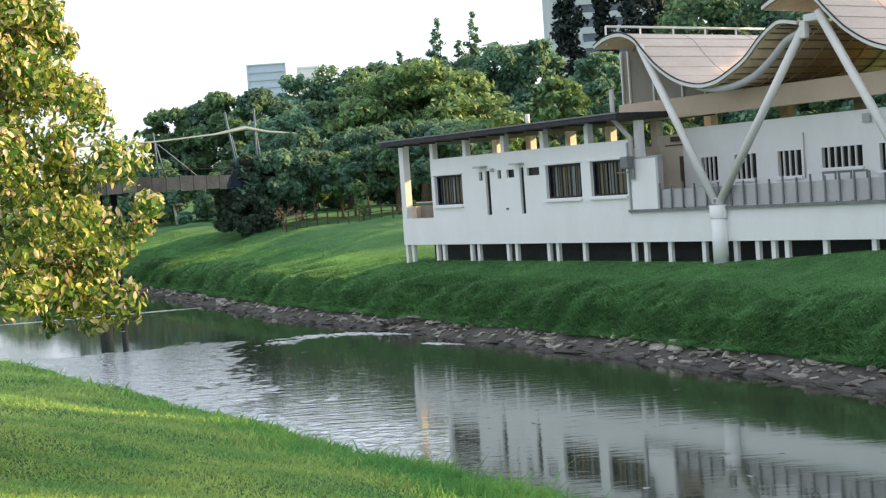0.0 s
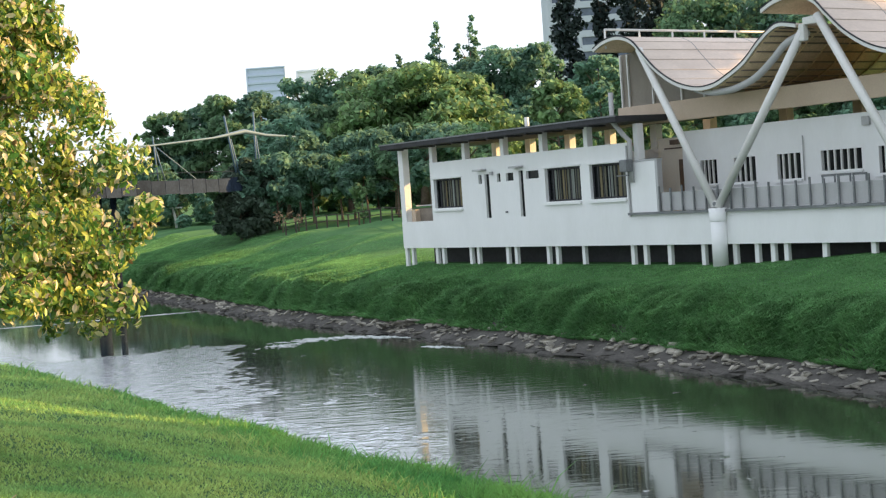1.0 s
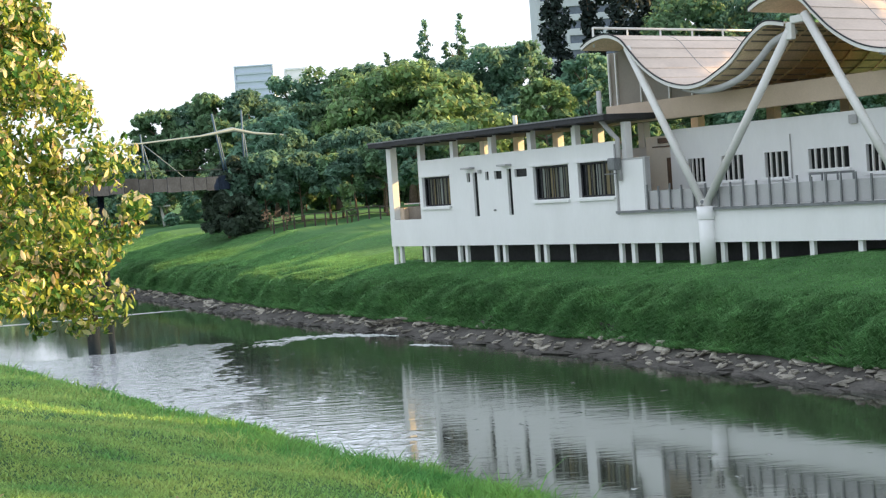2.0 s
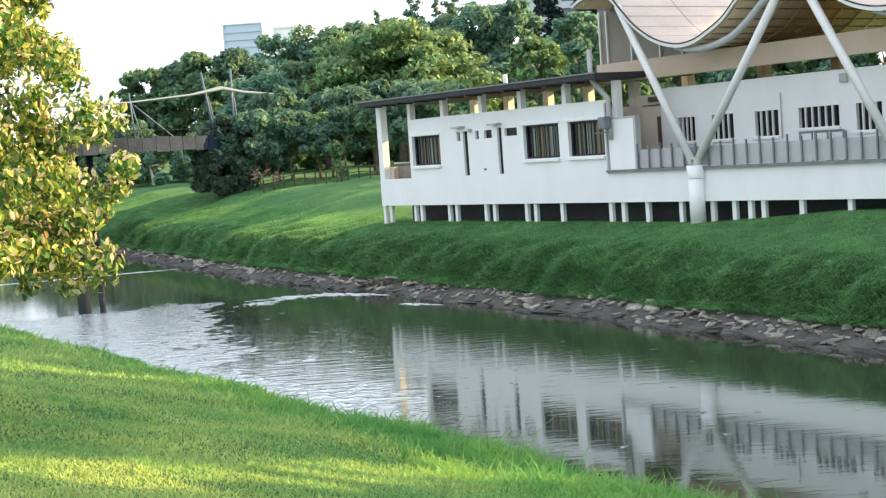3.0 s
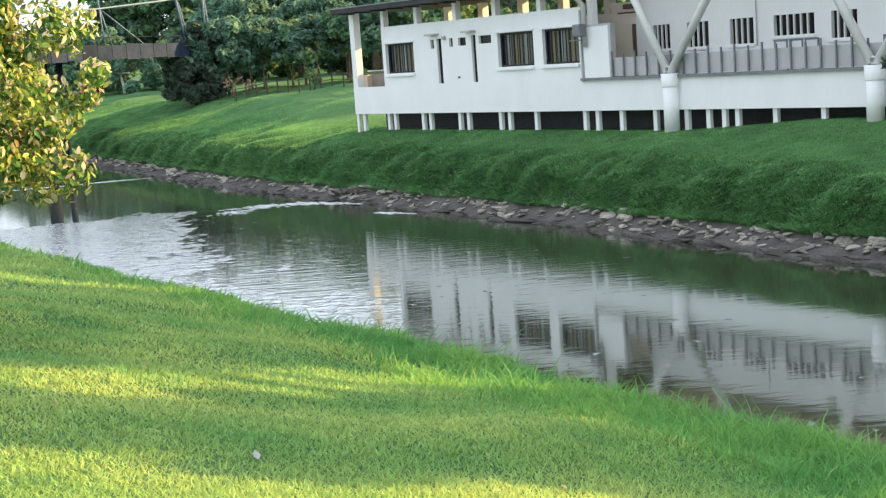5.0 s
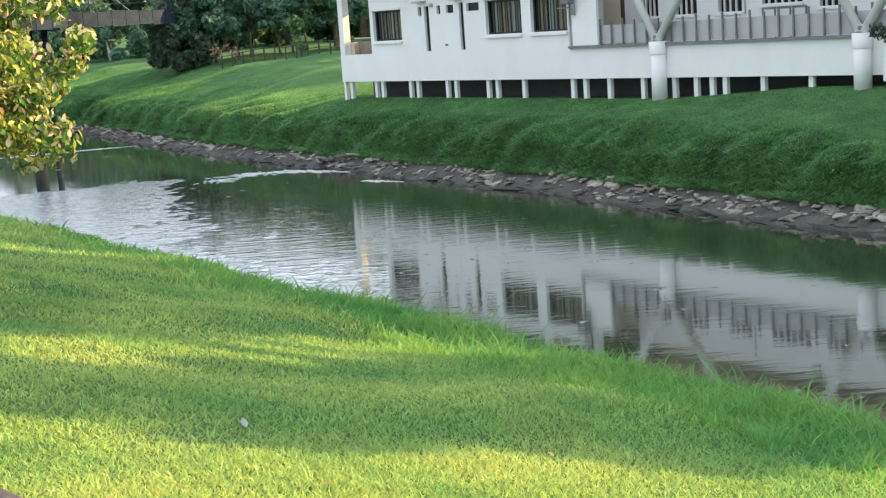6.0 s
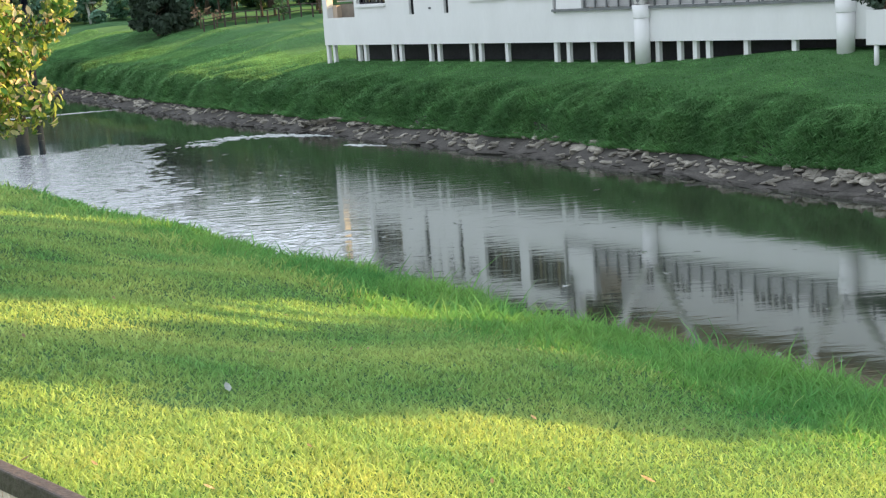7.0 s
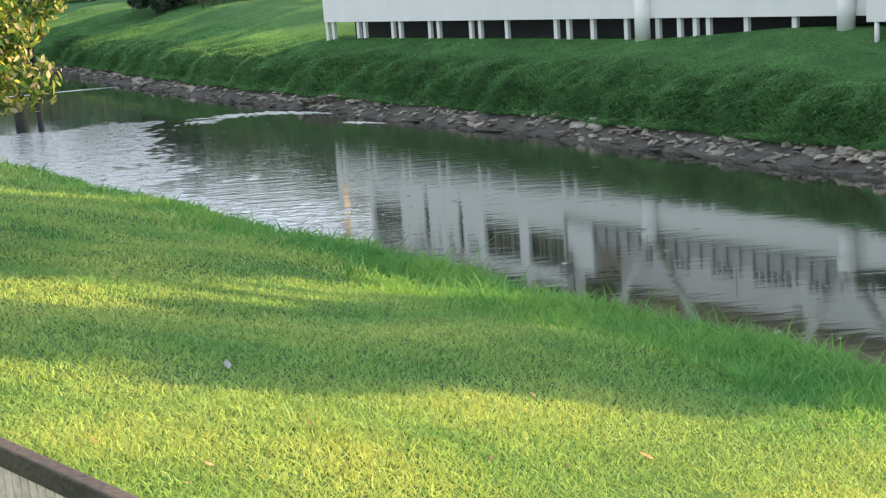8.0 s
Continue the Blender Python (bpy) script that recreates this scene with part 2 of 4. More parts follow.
def add_box(bm, x0, x1, y0, y1, z0, z1, bevel=0.0):
    r = bmesh.ops.create_cube(bm, size=1.0)
    bmesh.ops.scale(bm, vec=(x1 - x0, y1 - y0, z1 - z0), verts=r["verts"])
    bmesh.ops.translate(bm, vec=((x0 + x1) / 2, (y0 + y1) / 2, (z0 + z1) / 2), verts=r["verts"])
    if bevel:
        edges = {e for v in r["verts"] for e in v.link_edges}
        bmesh.ops.bevel(bm, geom=list(edges), offset=bevel, segments=2, affect="EDGES", profile=0.6)
    return bm


def box(x0, x1, y0, y1, z0, z1, bevel=0.0):
    return add_box(bmesh.new(), x0, x1, y0, y1, z0, z1, bevel)


def add_tube(bm, points, radii, sides=12, caps=True):
    """A round tube along points."""
    rings = []
    pts = [Vector(p) for p in points]
    for i, p in enumerate(pts):
        d = (pts[min(i + 1, len(pts) - 1)] - pts[max(i - 1, 0)]).normalized()
        a = d.cross(Vector((0, 0, 1)) if abs(d.z) < 0.95 else Vector((1, 0, 0))).normalized()
        b = d.cross(a)
        r = radii[i] if isinstance(radii, (list, tuple)) else radii
        rings.append([bm.verts.new(p + r * (math.cos(t) * a + math.sin(t) * b)) for t in (2 * math.pi * k / sides for k in range(sides))])
    for p, q in zip(rings, rings[1:]):
        for k in range(sides):
            f = bm.faces.new((p[k], p[(k + 1) % sides], q[(k + 1) % sides], q[k]))
            f.smooth = True
    if caps:
        bm.faces.new(rings[0][::-1]), bm.faces.new(rings[-1])
    bmesh.ops.recalc_face_normals(bm, faces=bm.faces[:])
    return bm


def tube(points, radii, sides=12):
    return add_tube(bmesh.new(), points, radii, sides)


# ---- ground and river ----
E_DIR, Q_DIR = np.array((-0.54, 0.8417)), np.array((0.8417, 0.54))   # along the river, and across it to the far bank
NEAR_Q = 10.45


def far_q(r):
    return 18.6 + 0.0885 * np.clip(r, -60, 160) - 0.9 * np.exp(-((r - 45) / 14.0) ** 2) + 0.12 * np.sin(r * 1.3) + 0.07 * np.sin(r * 3.1 + 1)


def near_edge(r):
    return NEAR_Q + 0.12 * np.sin(r * 0.9) + 0.08 * np.sin(r * 2.3 + 0.5)


# the club house stands on a line over the far bank: A_PT is the foot of its corner, u runs along its front, v into it
HOUSE_SIZE = 0.87
A_PT = np.array((-1.347, 48.210))
U_DIR, V_DIR = np.array((0.57314, -0.81946)), np.array((0.81946, 0.57314))


def house_uv(x, y):
    """Place along the front and into the house, in the house's own units."""
    x, y = np.asarray(x, float) - A_PT[0], np.asarray(y, float) - A_PT[1]
    return (x * U_DIR[0] + y * U_DIR[1]) / HOUSE_SIZE, (x * V_DIR[0] + y * V_DIR[1]) / HOUSE_SIZE


def tuft(phase):
    """Rounded swells with sharp hollows between them."""
    return np.abs(np.sin(phase / 2)) ** 0.75 - 0.62


def height(x, y):
    x, y = np.asarray(x, float), np.asarray(y, float)
    r, q = x * E_DIR[0] + y * E_DIR[1], x * Q_DIR[0] + y * Q_DIR[1]
    s, t = q - far_q(r), near_edge(r) - q
    far = np.interp(s, [-3, 0, 0.45, 1.0, 1.25, 1.7, 2.6, 3.8, 6.0, 12, 20, 45, 90, 200, 400], [-0.7, -0.03, 0.14, 0.42, 0.92, 1.26, 1.52, 1.72, 2.02, 2.5, 2.95, 3.6, 7.0, 11.0, 12.0])
    up = np.interp(s, [-3, 0, 0.45, 1.0, 1.25, 1.7, 2.6, 5, 8, 12, 20, 45, 90, 200, 400], [-0.7, -0.03, 0.14, 0.42, 0.94, 1.30, 1.54, 1.97, 2.65, 3.0, 3.2, 3.6, 7.0, 11.0, 12.0])
    far = far + (up - far) * np.clip((r - 42) / 16, 0, 1)
    lump = 0.10 * np.sin(r * 0.55 + s * 0.5) + 0.07 * np.sin(r * 1.1 - s * 0.8 + 1.3) + 0.05 * np.sin(r * 0.23 + 2.0)
    ridge = 0.24 * tuft(1.9 * (r + 0.7 * s) + 1.5 * np.sin(0.45 * r)) + 0.15 * tuft(4.3 * (r + 0.55 * s) + 2.0 * np.sin(0.31 * r + 1) + np.sin(1.7 * s))
    gully = -0.40 * np.exp(-((r - 36.6 + 0.55 * (s - 1.0)) / 0.40) ** 2) * np.clip((4.2 - s) / 3.0, 0, 1)
    far = far + lump * np.clip((s - 1.2) / 2.0, 0, 1) + (ridge * np.clip((3.9 - s) / 2.4, 0, 1) + gully) * np.clip((s - 0.9) / 0.4, 0, 1)
    near = np.interp(t, [-3, -0.15, 0.05, 0.35, 9.6, 12, 60, 400], [-0.7, -0.15, 0.12, 0.26, 2.52, 2.6, 2.8, 3.0])
    near = near + 0.04 * np.sin(r * 1.2 + t) * np.clip(t / 2, 0, 1)
    h = np.where(t > -3, np.where(t > -2, near, -0.7), np.where(s > -3, far, -0.7))
    u, v = house_uv(x, y)
    under = np.clip((u + 2) / 3, 0, 1) * np.clip((34 - u) / 3, 0, 1) * np.clip((v + 1.2) / 1.2, 0, 1) * np.clip((12 - v) / 3, 0, 1)
    floor_h = 1.87 + 0.26 * np.clip((u - 17.5) / 5, 0, 1) + 0.05 * np.clip((u - 20) / 4, 0, 1)
    return h * (1 - under) + floor_h * under


def ground_at(x, y):
    return float(height(x, y))


def house_ground(u, v):
    """The ground's height at a place of the house, in the house's own units."""
    x, y = A_PT + (U_DIR * u + V_DIR * v) * HOUSE_SIZE
    return EYE + (ground_at(x, y) - EYE) / HOUSE_SIZE


def rq(r, q):
    return r * E_DIR[0] + q * Q_DIR[0], r * E_DIR[1] + q * Q_DIR[1]


def build_ground():
    rs = np.concatenate([[-2000, -800, -300, -120, -60], np.arange(-30, 10, 0.5), np.arange(10, 60, 0.2), np.arange(60, 110, 0.5), np.arange(110, 200, 5), [260, 400, 800, 2500]])
    near_t = np.array([2500, 1000, 400, 150, 60, 30, 20, 15, 12, *np.arange(10, 0.5, -0.5), 0.35, 0.2, 0.05, -0.15, -0.6, -1.5])
    far_s = np.array([-2.5, -1, -0.4, 0, 0.2, 0.45, 0.7, 1.0, 1.15, 1.3, 1.5, *np.arange(1.75, 6, 0.25), *np.arange(6, 26, 0.5), 28, 32, 38, 45, 60, 90, 140, 200, 400, 1000, 2500])
    R = rs[:, None]
    Q = np.concatenate([near_edge(R) - near_t, far_q(R) + far_s], axis=1)
    R = np.broadcast_to(R, Q.shape)
    X, Y = rq(R, Q)
    Z = height(X, Y)
    n, k = Q.shape
    idx = np.arange(n * k).reshape(n, k)
    faces = np.stack([idx[:-1, :-1], idx[:-1, 1:], idx[1:, 1:], idx[1:, :-1]], -1).reshape(-1, 4)[:, ::-1]
    me = data_mesh("ground", np.stack([X, Y, Z], -1).reshape(-1, 3), faces, "grass", smooth=True)
    me.materials.append(MAT["mud"])
    me.materials.append(MAT["lawn_soil"])
    col = np.tile(np.arange(k - 1), n - 1)
    lo, hi = len(near_t) - 4, len(near_t) + int(np.where(far_s == 1.15)[0][0])
    me.polygons.foreach_set("material_index", np.where(col < lo, 2, np.where(col < hi, 1, 0)).astype(np.int32))
    thing("ground", "grassy river banks with a grey muddy strip at the water", "ground", kind="structure", mesh=me)
    rr = np.concatenate([[-300], np.arange(-40, 200, 4.0), [400]])
    a, b = np.stack(rq(rr, near_edge(rr) - 0.6), -1), np.stack(rq(rr, far_q(rr) + 0.6), -1)
    v = np.concatenate([a, b])
    m = len(rr)
    f = np.stack([np.arange(m - 1), np.arange(m - 1) + m, np.arange(1, m) + m, np.arange(1, m)], -1)
    water = data_mesh("water", np.concatenate([v, np.zeros((2 * m, 1))], 1), f[:, ::-1], "water")
    thing("water", "murky green river water with ripples and reflections", "river", kind="structure", mesh=water)


build_ground()


# ---- trees ----
def leaf_cloud(name, centres, radii, count, size, mat, rng, flat=1.0, droop=0.0, up=0.4, shell=0.55, long=1.6, oval=False):
    """Many single leaves in puffs: diamond-shaped blades with random turn, thickest near each puff's skin."""
    centres, radii = np.asarray(centres), np.asarray(radii)
    w = radii ** 2
    which = rng.choice(len(centres), count, p=w / w.sum())
    d = rng.normal(size=(count, 3))
    d /= np.linalg.norm(d, axis=1)[:, None]
    rad = radii[which] * (shell + (1.08 - shell) * rng.random(count))
    p = centres[which] + d * rad[:, None] * np.array((1, 1, flat))
    nrm = d * 0.7 + rng.normal(size=(count, 3)) * 0.6 + np.array((0, 0, up))
    nrm /= np.linalg.norm(nrm, axis=1)[:, None]
    a = np.cross(nrm, rng.normal(size=(count, 3)) + np.array((0, 0, -droop)) * 3)
    a /= np.linalg.norm(a, axis=1)[:, None]
    b = np.cross(nrm, a)
    s = size * (0.6 + 0.8 * rng.random(count))[:, None]
    if oval:
        ring = [(0.0, -0.5, 0.0), (0.34, -0.22, 0.10), (0.36, 0.12, 0.12), (0.0, 0.5, -0.06), (-0.36, 0.12, 0.12), (-0.34, -0.22, 0.10)]
        verts = np.stack([p + a * s * i + b * s * long * j + nrm * s * k for i, j, k in ring], 1)
        k = np.arange(count)[:, None] * 6
        faces = np.concatenate([k + np.array([0, 1, 2, 3]), k + np.array([0, 3, 4, 5])], 0)
        return data_mesh(name, verts.reshape(-1, 3), faces, mat)
    verts = np.stack([p - b * s * long / 2, p + a * s * 0.42 + nrm * s * 0.12, p + b * s * long / 2, p - a * s * 0.42 + nrm * s * 0.12], 1).reshape(-1, 3)
    faces = np.arange(count * 4).reshape(-1, 4)
    return data_mesh(name, verts, faces, mat)


def tree(label, x, y, tall, wide, mat, seed, z=None, crown_from=0.3, puffs=40, leaves=5000, size=0.32, flat=0.6, trunk=0.18, shape="dome", group="", name="tree"):
    """A tree with a tapered trunk, limbs that reach into the crown, and a crown of leafy puffs."""
    rng = np.random.default_rng(seed)
    z = ground_at(x, y) - 0.05 if z is None else z
    ob = thing(name, label, "tree", pose(x, y, z), group)
    h0 = tall * crown_from
    cs, rs = [], []
    for i in range(puffs):
        a, f = rng.random() * 2 * math.pi, (i + 0.5) / puffs
        if shape == "dome":
            hh = h0 + (tall - h0) * (0.12 + 0.80 * f)
            rad = wide * math.sqrt(max(0.0, 1 - (max(0, f - 0.25) / 0.8) ** 2)) * (0.5 + 0.5 * math.sqrt(rng.random()))
            pr = wide * (0.20 + 0.16 * rng.random())
        elif shape == "spire":
            hh = h0 + (tall - h0) * f
            rad = wide * (1 - f) ** 0.8 * (0.35 + 0.65 * rng.random())
            pr = wide * (0.06 + 0.34 * (1 - f))
        elif shape == "column":
            hh = h0 + (tall - h0) * f
            rad = wide * (0.25 + 0.5 * rng.random()) * min(1.0, 3 * (1 - f) + 0.1)
            pr = wide * (0.3 + 0.25 * rng.random()) * min(1.0, 3 * (1 - f) + 0.25)
        elif shape == "young":
            hh = h0 + (tall - h0) * f
            env = float(np.interp(f, [0, 0.12, 0.2, 0.28, 0.36, 0.43, 0.5, 0.58, 1.0], [0.62, 0.9, 1.0, 0.98, 0.92, 0.80, 0.62, 0.40, 0.07]))
            rad = wide * env * (0.2 + 0.8 * math.sqrt(rng.random())) * (1.04 if rng.random() < 0.1 else 0.91)
            pr = wide * (0.06 + 0.09 * rng.random())
        else:  # umbrella: flat tiers
            tier = int(f * 5) / 5
            hh = h0 + (tall - h0) * (0.25 + 0.72 * tier) + rng.normal() * 0.05 * tall
            rad = wide * math.sqrt(max(0.05, 1 - tier ** 2)) * math.sqrt(rng.random())
            pr = wide * (0.17 + 0.12 * rng.random())
        cs.append((rad * math.cos(a), rad * math.sin(a), min(hh, tall - pr * flat * 0.8)))
        rs.append(pr)
    bm = bmesh.new()
    bend = rng.normal(size=2) * 0.03 * tall
    top = tall * (0.92 if shape == "spire" else 0.7)
    spine = [Vector((bend[0] * (k / 6) ** 2, bend[1] * (k / 6) ** 2, top * k / 6)) for k in range(7)]
    add_tube(bm, spine, [trunk * (1.25 if k == 0 else 1 - 0.85 * k / 6) for k in range(7)], 8)
    for i in rng.choice(puffs, min(puffs, 11), replace=False):
        c = Vector(cs[i])
        k = min(0.95, max(0.3, (c.z - 0.25 * wide) / top))
        s = spine[0].lerp(spine[-1], k)
        s.x, s.y = bend[0] * k * k, bend[1] * k * k
        mid = s.lerp(c, 0.5) + Vector((0, 0, 0.06 * wide))
        add_tube(bm, [s, mid, c], [trunk * 0.38, trunk * 0.24, trunk * 0.08], 6)
    part("trunk", bm, "bark", ob)
    if shape == "young":
        for m, share, shell, lab in ((mat, 0.36, 0.6, "yellow-green leaves"), (mat + "_green", 0.48, 0.3, "glossy green leaves"), (mat + "_pale", 0.10, 0.95, "pale pinkish young leaves"), (mat + "_brown", 0.04, 0.3, "brown old leaves")):
            part("leaves", leaf_cloud("leaves", cs, rs, int(leaves * share), size, m, rng, flat, droop=0.45, up=0.15, shell=shell, long=1.7, oval=True), m, ob, lab)
        return ob
    part("crown", leaf_cloud("crown", cs, rs, leaves, size, mat, rng, flat), mat, ob)
    return ob


# far bank, behind the lawn: each row is place, height, half-width, leaf
WOOD = "leafy tree in the wood behind the footbridge"
tree("wide umbrella-crowned rain tree with tiered sunlit foliage", -1.0, 104, 10.7, 6.8, "leaf_c", 1, crown_from=0.2, puffs=120, leaves=22000, size=0.33, flat=0.36, shape="umbrella", trunk=0.35)
tree("spreading umbrella-crowned tree beside the rain tree", -6.8, 107, 8.9, 4.6, "leaf_a", 2, crown_from=0.15, puffs=70, leaves=12000, size=0.33, flat=0.4, shape="umbrella", trunk=0.3)
for i, (x, y, h, w, c) in enumerate([(-24.1, 125, 10.8, 2.6, "leaf_a"), (-21.4, 126, 11.2, 3.2, "leaf_b"), (-18.1, 122, 11.4, 3.4, "leaf_a"), (-14.8, 122, 11.5, 3.2, "leaf_b"), (-11.7, 128, 12.8, 3.8, "leaf_b"),
                                     (-8.5, 128, 13.5, 3.8, "leaf_a"), (-5.2, 130, 13.6, 3.6, "leaf_b"), (-28, 124, 6.0, 3.0, "leaf_b"), (-32, 122, 5.0, 2.8, "leaf_b"), (-37, 122, 5.2, 3.0, "leaf_a")]):
    tree(WOOD, x, y, h * 1.01, w * 1.08, c, 30 + i, crown_from=0.06, puffs=50, leaves=7500, size=0.36, flat=0.6, group="wood edge trees")
for i, (x, y, h, w, c) in enumerate([(-11.3, 103, 8.0, 3.6, "leaf_b"), (4.3, 107, 7.4, 3.0, "leaf_a"), (9.0, 98, 8.6, 2.2, "leaf_c"), (13.6, 110, 11.4, 3.0, "leaf_b"), (14.7, 100, 7.8, 2.4, "leaf_a"), (7.0, 112, 7.6, 3.2, "leaf_b"),
                                     (19.9, 110, 9.0, 3.2, "leaf_a"), (24.7, 112, 7.4, 3.4, "leaf_b"), (29.3, 112, 7.0, 3.4, "leaf_a"), (34.0, 112, 7.2, 3.4, "leaf_b"), (39, 112, 7.2, 3.4, "leaf_a")]):
    tree("leafy tree in the wood behind the club house", x, y, h, w, c, 45 + i, crown_from=0.08, puffs=46, leaves=6500, size=0.34, flat=0.6, group="wood edge trees")
for i, (x, y, h, w, c) in enumerate([(-4.7, 160, 15.6, 4.0, "leaf_b"), (-1.3, 161, 16.4, 4.4, "leaf_b"), (3.3, 162, 16.2, 4.6, "leaf_b"), (8.0, 160, 16.9, 5.0, "leaf_b"), (12.2, 161, 17.2, 4.4, "leaf_b"),
                                     (27.5, 140, 18.2, 5.4, "leaf_a"), (33.3, 141, 18.2, 6.0, "leaf_b"), (39.0, 140, 17.4, 6.0, "leaf_a"), (30.5, 150, 19.5, 5.5, "leaf_b"), (36.5, 152, 20, 5.5, "leaf_a"), (17.5, 142, 9.5, 4.0, "leaf_b"), (22, 140, 11.0, 4.4, "leaf_b"), (-9.5, 158, 13.5, 4.5, "leaf_b")]):
    tree("tall dark tree on the wooded hill", x, y, h * 0.96, w, c, 60 + i, crown_from=0.03, puffs=64, leaves=9500, size=0.42, flat=0.7, group="hill trees")
for i, (x, y, h, w) in enumerate([(1.1, 170, 20.6, 3.9), (5.6, 170, 20.8, 3.7), (-3.7, 166, 17.2, 3.2), (3.6, 168, 17.4, 3.0)]):
    tree("thin pointed conifer rising over the wood", x, y, h, w, "leaf_b", 75 + i, crown_from=0.2, puffs=50, leaves=4500, size=0.40, shape="spire", flat=0.5, group="pointed conifers")
for i, (x, y, h, w) in enumerate([(15.3, 150, 30, 1.9), (19.8, 151, 31, 1.7), (22.8, 150, 29, 2.0), (25.8, 152, 28, 1.8)]):
    tree("tall dark column-shaped conifer before the tower block", x, y, h, w, "leaf_d", 82 + i, crown_from=0.03, puffs=90, leaves=5200, size=0.38, shape="column", flat=1.0, group="column conifers")
# dense low growth under the wood's edge
for i, x in enumerate(np.arange(-36, 1, 2.6)):
    tree("dense green understorey bush below the wood", x, 112 + 5 * math.sin(i * 1.9), 4.2 + 1.3 * math.sin(i * 2.7), 2.3, ("leaf_b", "leaf_a", "leaf_b")[i % 3], 140 + i, crown_from=0.0, puffs=26, leaves=3000, size=0.30, flat=0.8, trunk=0.08, group="understorey bushes")
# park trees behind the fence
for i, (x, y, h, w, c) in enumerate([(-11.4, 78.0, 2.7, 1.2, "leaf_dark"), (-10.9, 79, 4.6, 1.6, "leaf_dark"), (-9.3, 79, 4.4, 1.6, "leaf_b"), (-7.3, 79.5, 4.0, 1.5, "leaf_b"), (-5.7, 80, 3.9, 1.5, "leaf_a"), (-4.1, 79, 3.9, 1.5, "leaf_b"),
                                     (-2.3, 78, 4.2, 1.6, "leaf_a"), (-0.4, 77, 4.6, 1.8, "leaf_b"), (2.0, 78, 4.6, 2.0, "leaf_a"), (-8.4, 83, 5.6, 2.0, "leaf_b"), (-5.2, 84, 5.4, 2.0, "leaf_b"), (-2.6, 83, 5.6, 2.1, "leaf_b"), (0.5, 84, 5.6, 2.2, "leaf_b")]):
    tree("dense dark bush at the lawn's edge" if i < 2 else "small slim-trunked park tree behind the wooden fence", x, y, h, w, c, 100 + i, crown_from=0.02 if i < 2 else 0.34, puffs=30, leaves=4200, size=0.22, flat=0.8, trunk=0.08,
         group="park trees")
# unseen trees added on the far bank downstream, placed so that their shade falls across the near lawn and the banks:
# each row is place, top, foot of the crown, half-width, leaves
for i, (x, y, top, foot, w, n, shape) in enumerate([
        (22.0, 14.95, 15.5, 4.5, 1.10, 18000, "column"), (21.2, 13.95, 15.2, 8.5, 0.95, 10000, "column"), (23.0, 15.9, 12.0, 3.6, 0.80, 8000, "dome"), (22.0, 16.6, 11.3, 3.6, 0.85, 8000, "dome"), (22.8, 17.8, 10.7, 3.5, 0.85, 8000, "dome"),
        (22.0, 18.6, 9.75, 3.5, 0.85, 8000, "dome"), (22.6, 19.6, 8.5, 3.5, 0.80, 8000, "dome"), (22.0, 20.6, 7.8, 3.5, 0.85, 8000, "dome"),
        (25.0, 18.5, 14.2, 13.15, 0.75, 4500, "column"), (25.4, 19.6, 14.2, 12.6, 0.75, 5000, "column"), (25.0, 20.7, 14.2, 11.75, 0.75, 5500, "column"), (25.4, 21.8, 14.2, 11.2, 0.75, 6000, "column"), (25.0, 23.0, 14.2, 10.4, 0.85, 7000, "column"), (25.4, 24.5, 14.2, 9.8, 1.1, 8000, "column"), (25.5, 27.2, 15.5, 8.0, 2.4, 10000, "dome"),
        (26.0, 34.5, 16.5, 7.0, 3.8, 5000, "dome"), (27.0, 42.5, 18.5, 7.0, 4.2, 5000, "dome"), (16.2, 20.0, 6.4, 2.4, 2.6, 8000, "dome"), (17.6, 25.0, 7.6, 2.6, 2.7, 8000, "dome"), (21.0, 31.0, 10.2, 2.3, 3.2, 6500, "dome"), (19.5, 26.0, 9.2, 2.3, 2.6, 6500, "dome"),
        (31.5, 68.5, 20.0, 8.0, 4.2, 3400, "dome"), (32.0, 76.0, 21.5, 8.5, 4.6, 3400, "dome"), (33.5, 84.5, 22.0, 9.0, 4.8, 3400, "dome")]):
    g = ground_at(x, y)
    tree("unseen leafy tree added downstream for its shade", x, y, top - g, w, "leaf_a", 120 + i, crown_from=(foot - g) / (top - g), puffs=50, leaves=n, size=0.34, flat=0.8, shape=shape, group="downstream trees")
# near bank
near_tree = tree("young riverside tree with yellow-green drooping leaves", -5.0, 14.0, 7.6, 2.28, "leaf_near", 5, crown_from=0.17, puffs=400, leaves=84000, size=0.051, flat=0.9, trunk=0.09, shape="young")


# ---- club house on posts ----
# the wave canopies' cross-section: along the front, and height from the crest
PROFILE = [(-1.2, -0.26), (-0.7, -0.06), (0.0, 0.0), (0.64, -0.23), (1.1, -0.69), (1.7, -1.26), (2.5, -1.75), (3.35, -1.99), (4.06, -1.96), (4.64, -1.75), (5.3, -1.42), (5.9, -0.92), (6.36, -0.62), (6.72, -0.51), (7.3, -0.62)]
HOUSE = Matrix(((U_DIR[0], V_DIR[0], 0, A_PT[0]), (U_DIR[1], V_DIR[1], 0, A_PT[1]), (0, 0, 1, EYE * (1 - HOUSE_SIZE)), (0, 0, 0, 1))) @ Matrix.Diagonal((HOUSE_SIZE, HOUSE_SIZE, HOUSE_SIZE, 1))
house = thing("club_house", "long white single-storey club house on short posts over the bank", "building", HOUSE)


